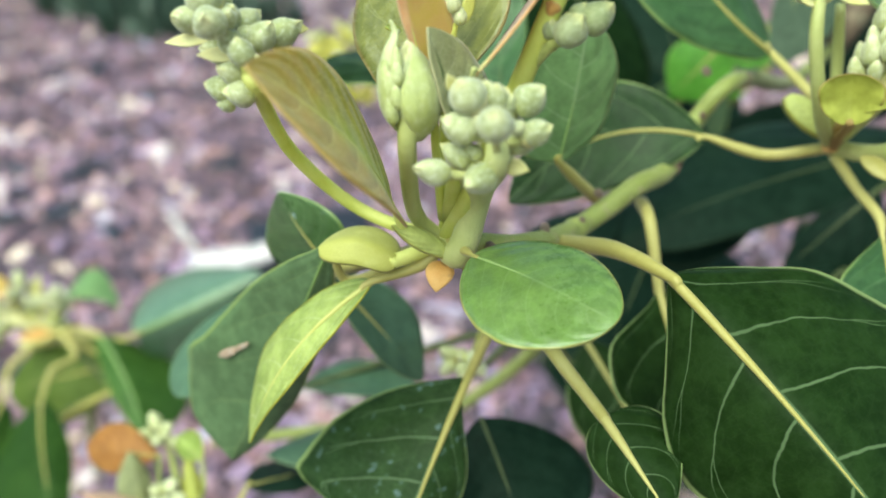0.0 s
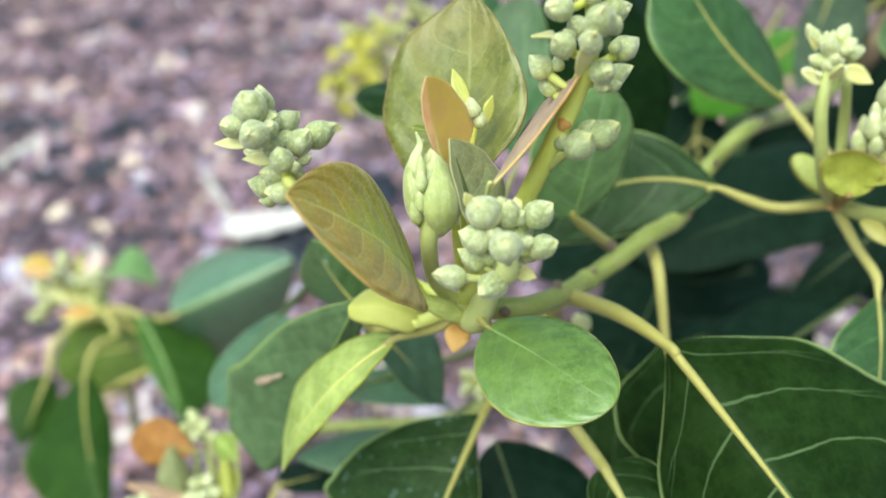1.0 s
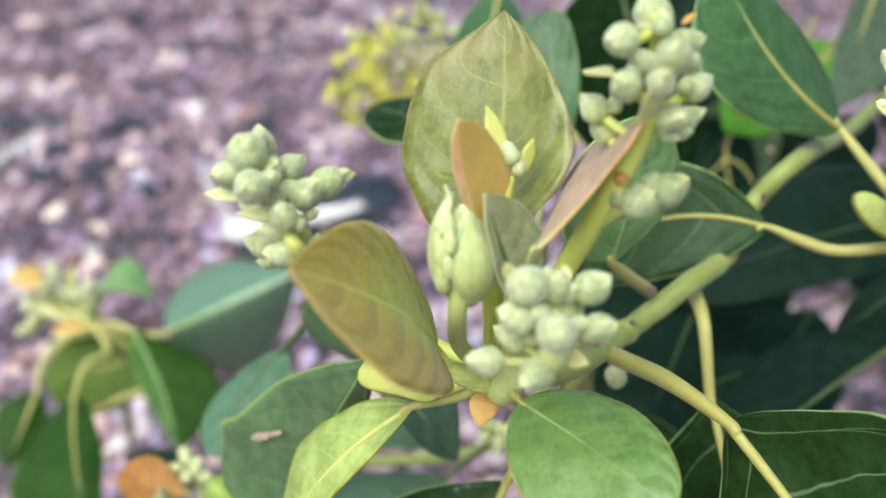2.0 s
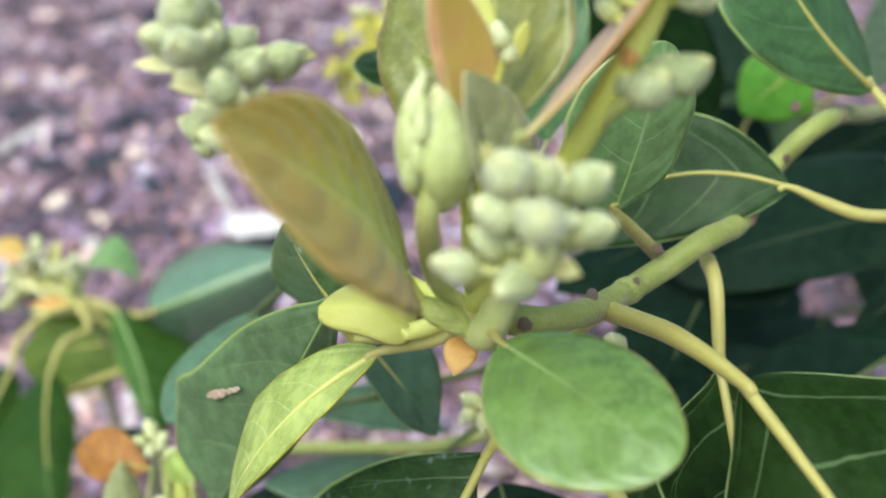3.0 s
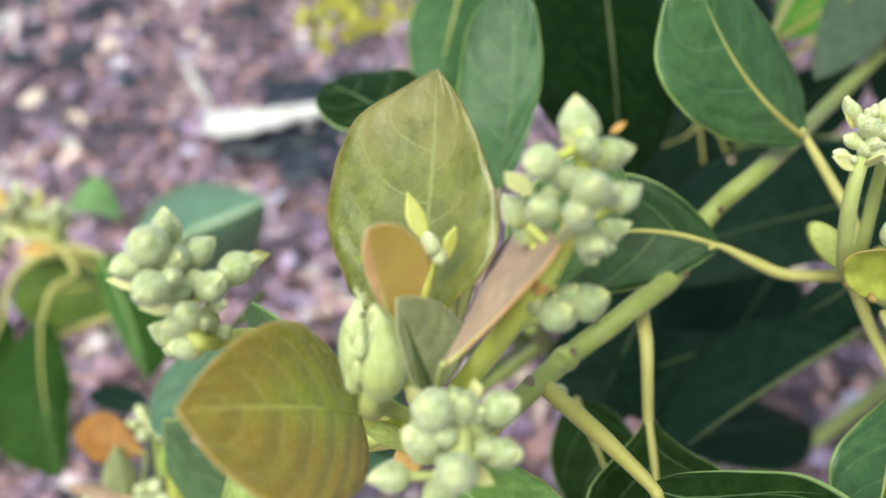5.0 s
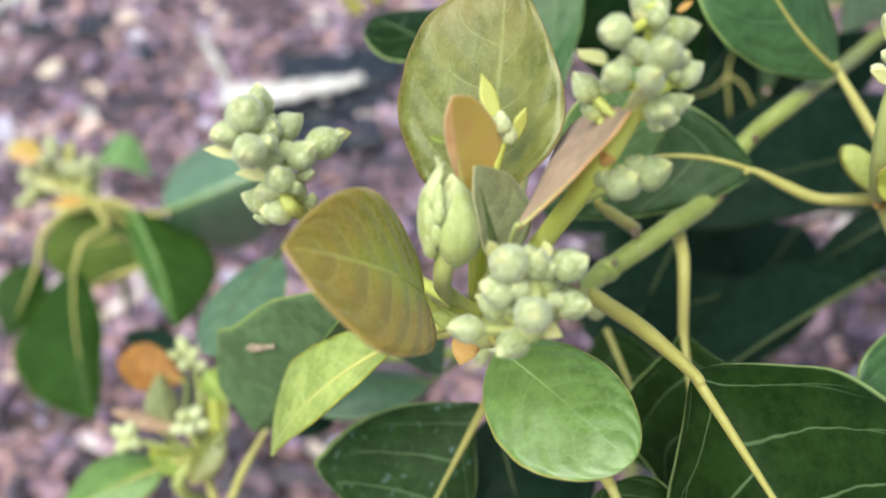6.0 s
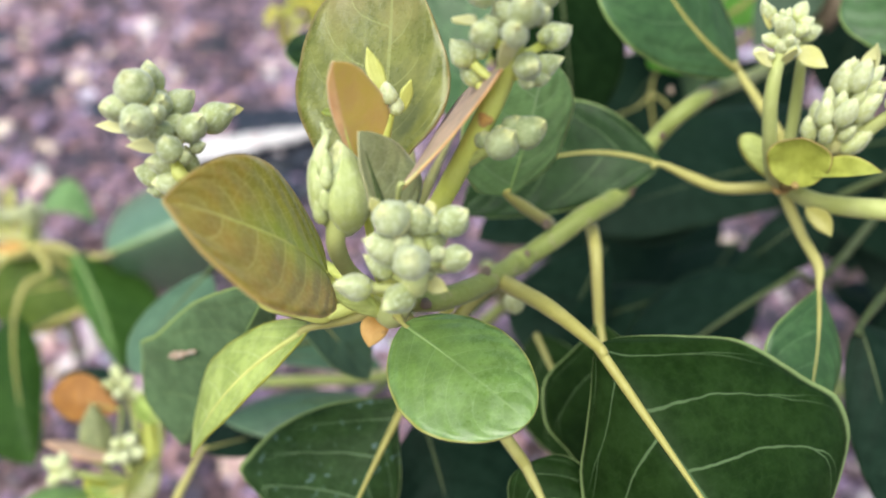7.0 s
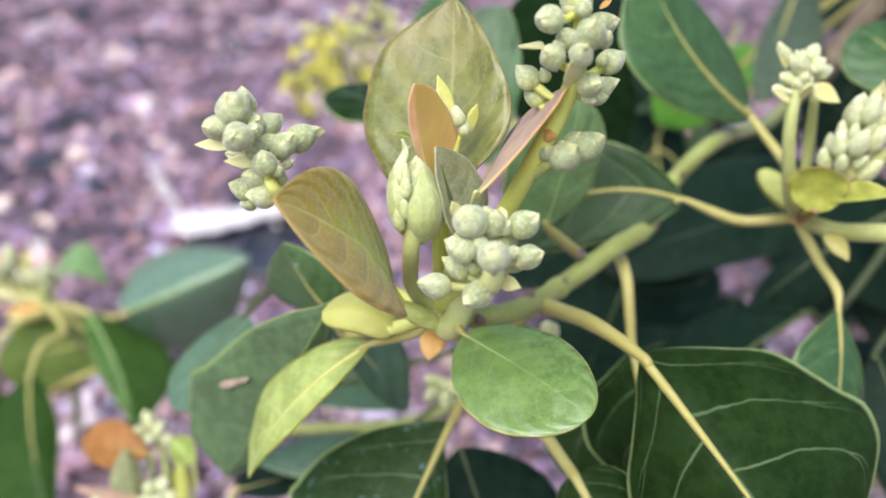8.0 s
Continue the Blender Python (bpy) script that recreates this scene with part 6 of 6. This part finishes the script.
leaf(sapling, (-0.1112, 0.4351, 0.3154), (-0.0768, 0.3801, 0.2873), (-0.1032, 0.4101, 0.3034), (-0.0695, 0.4288, 0.2868), SAP_MID, UNDER, arch=0.08, eb=0.5, et=0.9, cap=1.2, petiole=(LN, (-0.1228, 0.4396, 0.3170)), pr=(0.0013, 0.0012), rib=0.001, ribmat=GREEN_RIB, label="drooping glossy green leaf", seed=51)
leaf(sapling, (-0.1305, 0.4015, 0.3024), (-0.1032, 0.3346, 0.2746), (-0.1561, 0.3747, 0.2788), (-0.1068, 0.3701, 0.2866), SAP_DARK, UNDER, arch=0.08, eb=0.55, et=0.8, petiole=(LN, (-0.1237, 0.4310, 0.3065), (-0.1302, 0.4185, 0.3074)), pr=(0.0015, 0.0015, 0.0015), rib=0.0008, label="large drooping dark green leaf", wave=0.012, seed=52)
leaf(sapling, (-0.1531, 0.4096, 0.2976), (-0.1602, 0.3797, 0.2771), (-0.1690, 0.3929, 0.2937), (-0.1471, 0.4012, 0.2870), SAP_DARK, UNDER, arch=0.06, petiole=(LN, (-0.1464, 0.4334, 0.3106), (-0.1539, 0.4221, 0.3051)), pr=(0.0016, 0.0016, 0.0015), rib=0.001, label="drooping green leaf on an arched petiole", seed=53)
leaf(sapling, (-0.1086, 0.4398, 0.2939), (-0.1639, 0.4348, 0.2841), (-0.1406, 0.4535, 0.3050), (-0.1310, 0.4213, 0.2739), SAP_OLIVE_LIT, SAP_OLIVE_LIT, arch=0.05, eb=0.5, et=0.6, petiole=(LN,), pr=(0.0015, 0.0014), rib=0.001, label="olive-green leaf with backlight in its colour", seed=54)
leaf(sapling, (-0.1339, 0.4117, 0.2835), (-0.1569, 0.4153, 0.2731), (-0.1457, 0.4085, 0.2722), (-0.1486, 0.4211, 0.2799), LEAF_SHADE_TONE, UNDER, petiole=(LN, (-0.1086, 0.4276, 0.2858), (-0.1207, 0.4205, 0.2857)), pr=(0.0013, 0.0012, 0.0011), rib=0.001, label="green leaf behind an arched petiole", seed=55)
leaf(sapling, (-0.1488, 0.4715, 0.3056), (-0.1133, 0.4721, 0.3082), (-0.1292, 0.4659, 0.3201), (-0.1399, 0.4974, 0.3205), YOUNG, YOUNG, arch=0.34, fold=0.2, eb=0.6, et=0.8, petiole=(LN, (-0.1441, 0.4626, 0.3067)), pr=(0.001, 0.0009), rib=0.0005, ribmat=GREEN_RIB, label="small bent light-green young leaf", seed=56)
leaf(sapling, (-0.1562, 0.4458, 0.3342), (-0.1718, 0.4504, 0.3405), (-0.1657, 0.4429, 0.3358), (-0.1648, 0.4575, 0.3410), RUST, RUST, arch=0.05, et=0.6, petiole=(LN, (-0.1484, 0.4423, 0.3215)), pr=(0.001, 0.0009), rib=0.0005, label="small orange young leaf", nu=20, nv=10, seed=57)
part("petiole", tube("petiole", ((-0.0996, 0.4071, 0.3010), (-0.1170, 0.4101, 0.2912), (-0.1343, 0.4131, 0.2790)), (0.0014, 0.0014, 0.0012), PETIOLE, 10), sapling, "pale yellow petiole of a drooping leaf")
rng = random.Random(8)
sap_buds = []
for k in range(36):
    a, b = rng.random(), rng.random()
    c = V((-0.1549, 0.4546, 0.3211)) + V(((a - 0.5) * 0.040, (b - 0.5) * 0.020, (rng.random() - 0.5) * 0.034))
    sap_buds.append((c, 0.0058 + 0.0015 * b, 1.0))
cluster(sapling, (LN, (-0.1446, 0.4501, 0.3152), (-0.1519, 0.4529, 0.3189), (-0.1565, 0.4572, 0.3244)), (0.0016, 0.0014, 0.0012, 0.0008), sap_buds, "cluster of yellow-green flower buds", meshes=BUDS_FAR,
        bracts=[(LN, (-0.1537, 0.4367, 0.3149), 0.003, AMBER), (LN, (-0.1655, 0.4450, 0.3257), 0.003, CREAM), ((-0.1515, 0.4551, 0.3189), (-0.1478, 0.4661, 0.3350), 0.0038, CREAM), ((-0.1553, 0.4496, 0.3137), (-0.1436, 0.4617, 0.3234), 0.0040, PALE_LIME), ((-0.1295, 0.4458, 0.3087), (-0.1585, 0.4429, 0.3068), 0.0036, CREAM)])

# ---- a shoot in open yellow bloom, further back on the tree ----
SB = (0.0499, 0.5062, 0.4096)
rng = random.Random(5)
for centre, spread, num, meshes, lab in ((V((0.0200, 0.5090, 0.4350)), 0.026, 24, BUDS_YELLOW, "loose head of pale yellow-green buds"), (V((0.0033, 0.4861, 0.4179)), 0.020, 24, STARS, "loose head of open yellow blossom"), (V((0.0114, 0.4926, 0.4280)), 0.024, 24, STARS, "loose head of open yellow blossom"), (V((0.0406, 0.5138, 0.4416)), 0.022, 18, BUDS_YELLOW, "loose head of pale yellow-green buds")):
    items = []
    for k in range(num):
        d = V((rng.gauss(0, 1), rng.gauss(0, 1), rng.gauss(0, 0.9))).normalized() * spread * rng.random() ** 0.45
        items.append((centre + d, (0.0078 if meshes is STARS else 0.0042) + 0.0012 * rng.random(), 1.0))
    cluster(tree, ((0.17, 0.41, 0.40), (0.11, 0.43, 0.415), SB, tuple((V(SB) + centre) / 2 + V((0, 0.004, -0.004))), tuple(centre), tuple(centre + V((-0.005, 0, 0.006)))), (0.002, 0.0018, 0.0014, 0.0011, 0.0009, 0.0007), items, lab, meshes=meshes, mat=STALK, twig=0.0004)
part("branch", tube("branch", ((0.42, 0.56, 0.32), (0.28, 0.47, 0.37), (0.17, 0.41, 0.40)), (0.005, 0.0035, 0.0022), GREEN_BARK, 8), tree, "green branch deep in the tree")


def grass_tuft(at, label):
    """Dark low foliage far behind on the mulch."""
    ob = thing("ground_cover", at, label, "plant")
    r = random.Random(11)
    verts, faces = [], []
    for k in range(260):
        th, rad = r.random() * 6.283, 0.16 * r.random() ** 0.5
        b = V(at) + V((math.cos(th) * rad * 1.6, math.sin(th) * rad * 0.7, 0.0))
        t = b + V((r.gauss(0, 0.03), r.gauss(0, 0.03), 0.05 + 0.08 * r.random()))
        sd = V((math.cos(th * 3), math.sin(th * 3), 0)) * (0.006 + 0.006 * r.random())
        m = b.lerp(t, 0.55) + V((0, 0, 0.01))
        i = len(verts)
        verts += [b - sd * 0.3, b + sd * 0.3, m + sd, m - sd, t]
        faces += [(i, i + 1, i + 2, i + 3), (i + 3, i + 2, i + 4)]
    part("foliage", build("foliage", verts, faces, [skin_mat("dark_ground_foliage", (0.035, 0.060, 0.040), (0.060, 0.095, 0.065), scale=40.0)]), ob)


grass_tuft((-0.8000, 2.6600, 0.0000), "low dark green plant on the mulch")
grass_tuft((-0.5300, 2.3600, 0.0000), "low grey-green plant on the mulch")
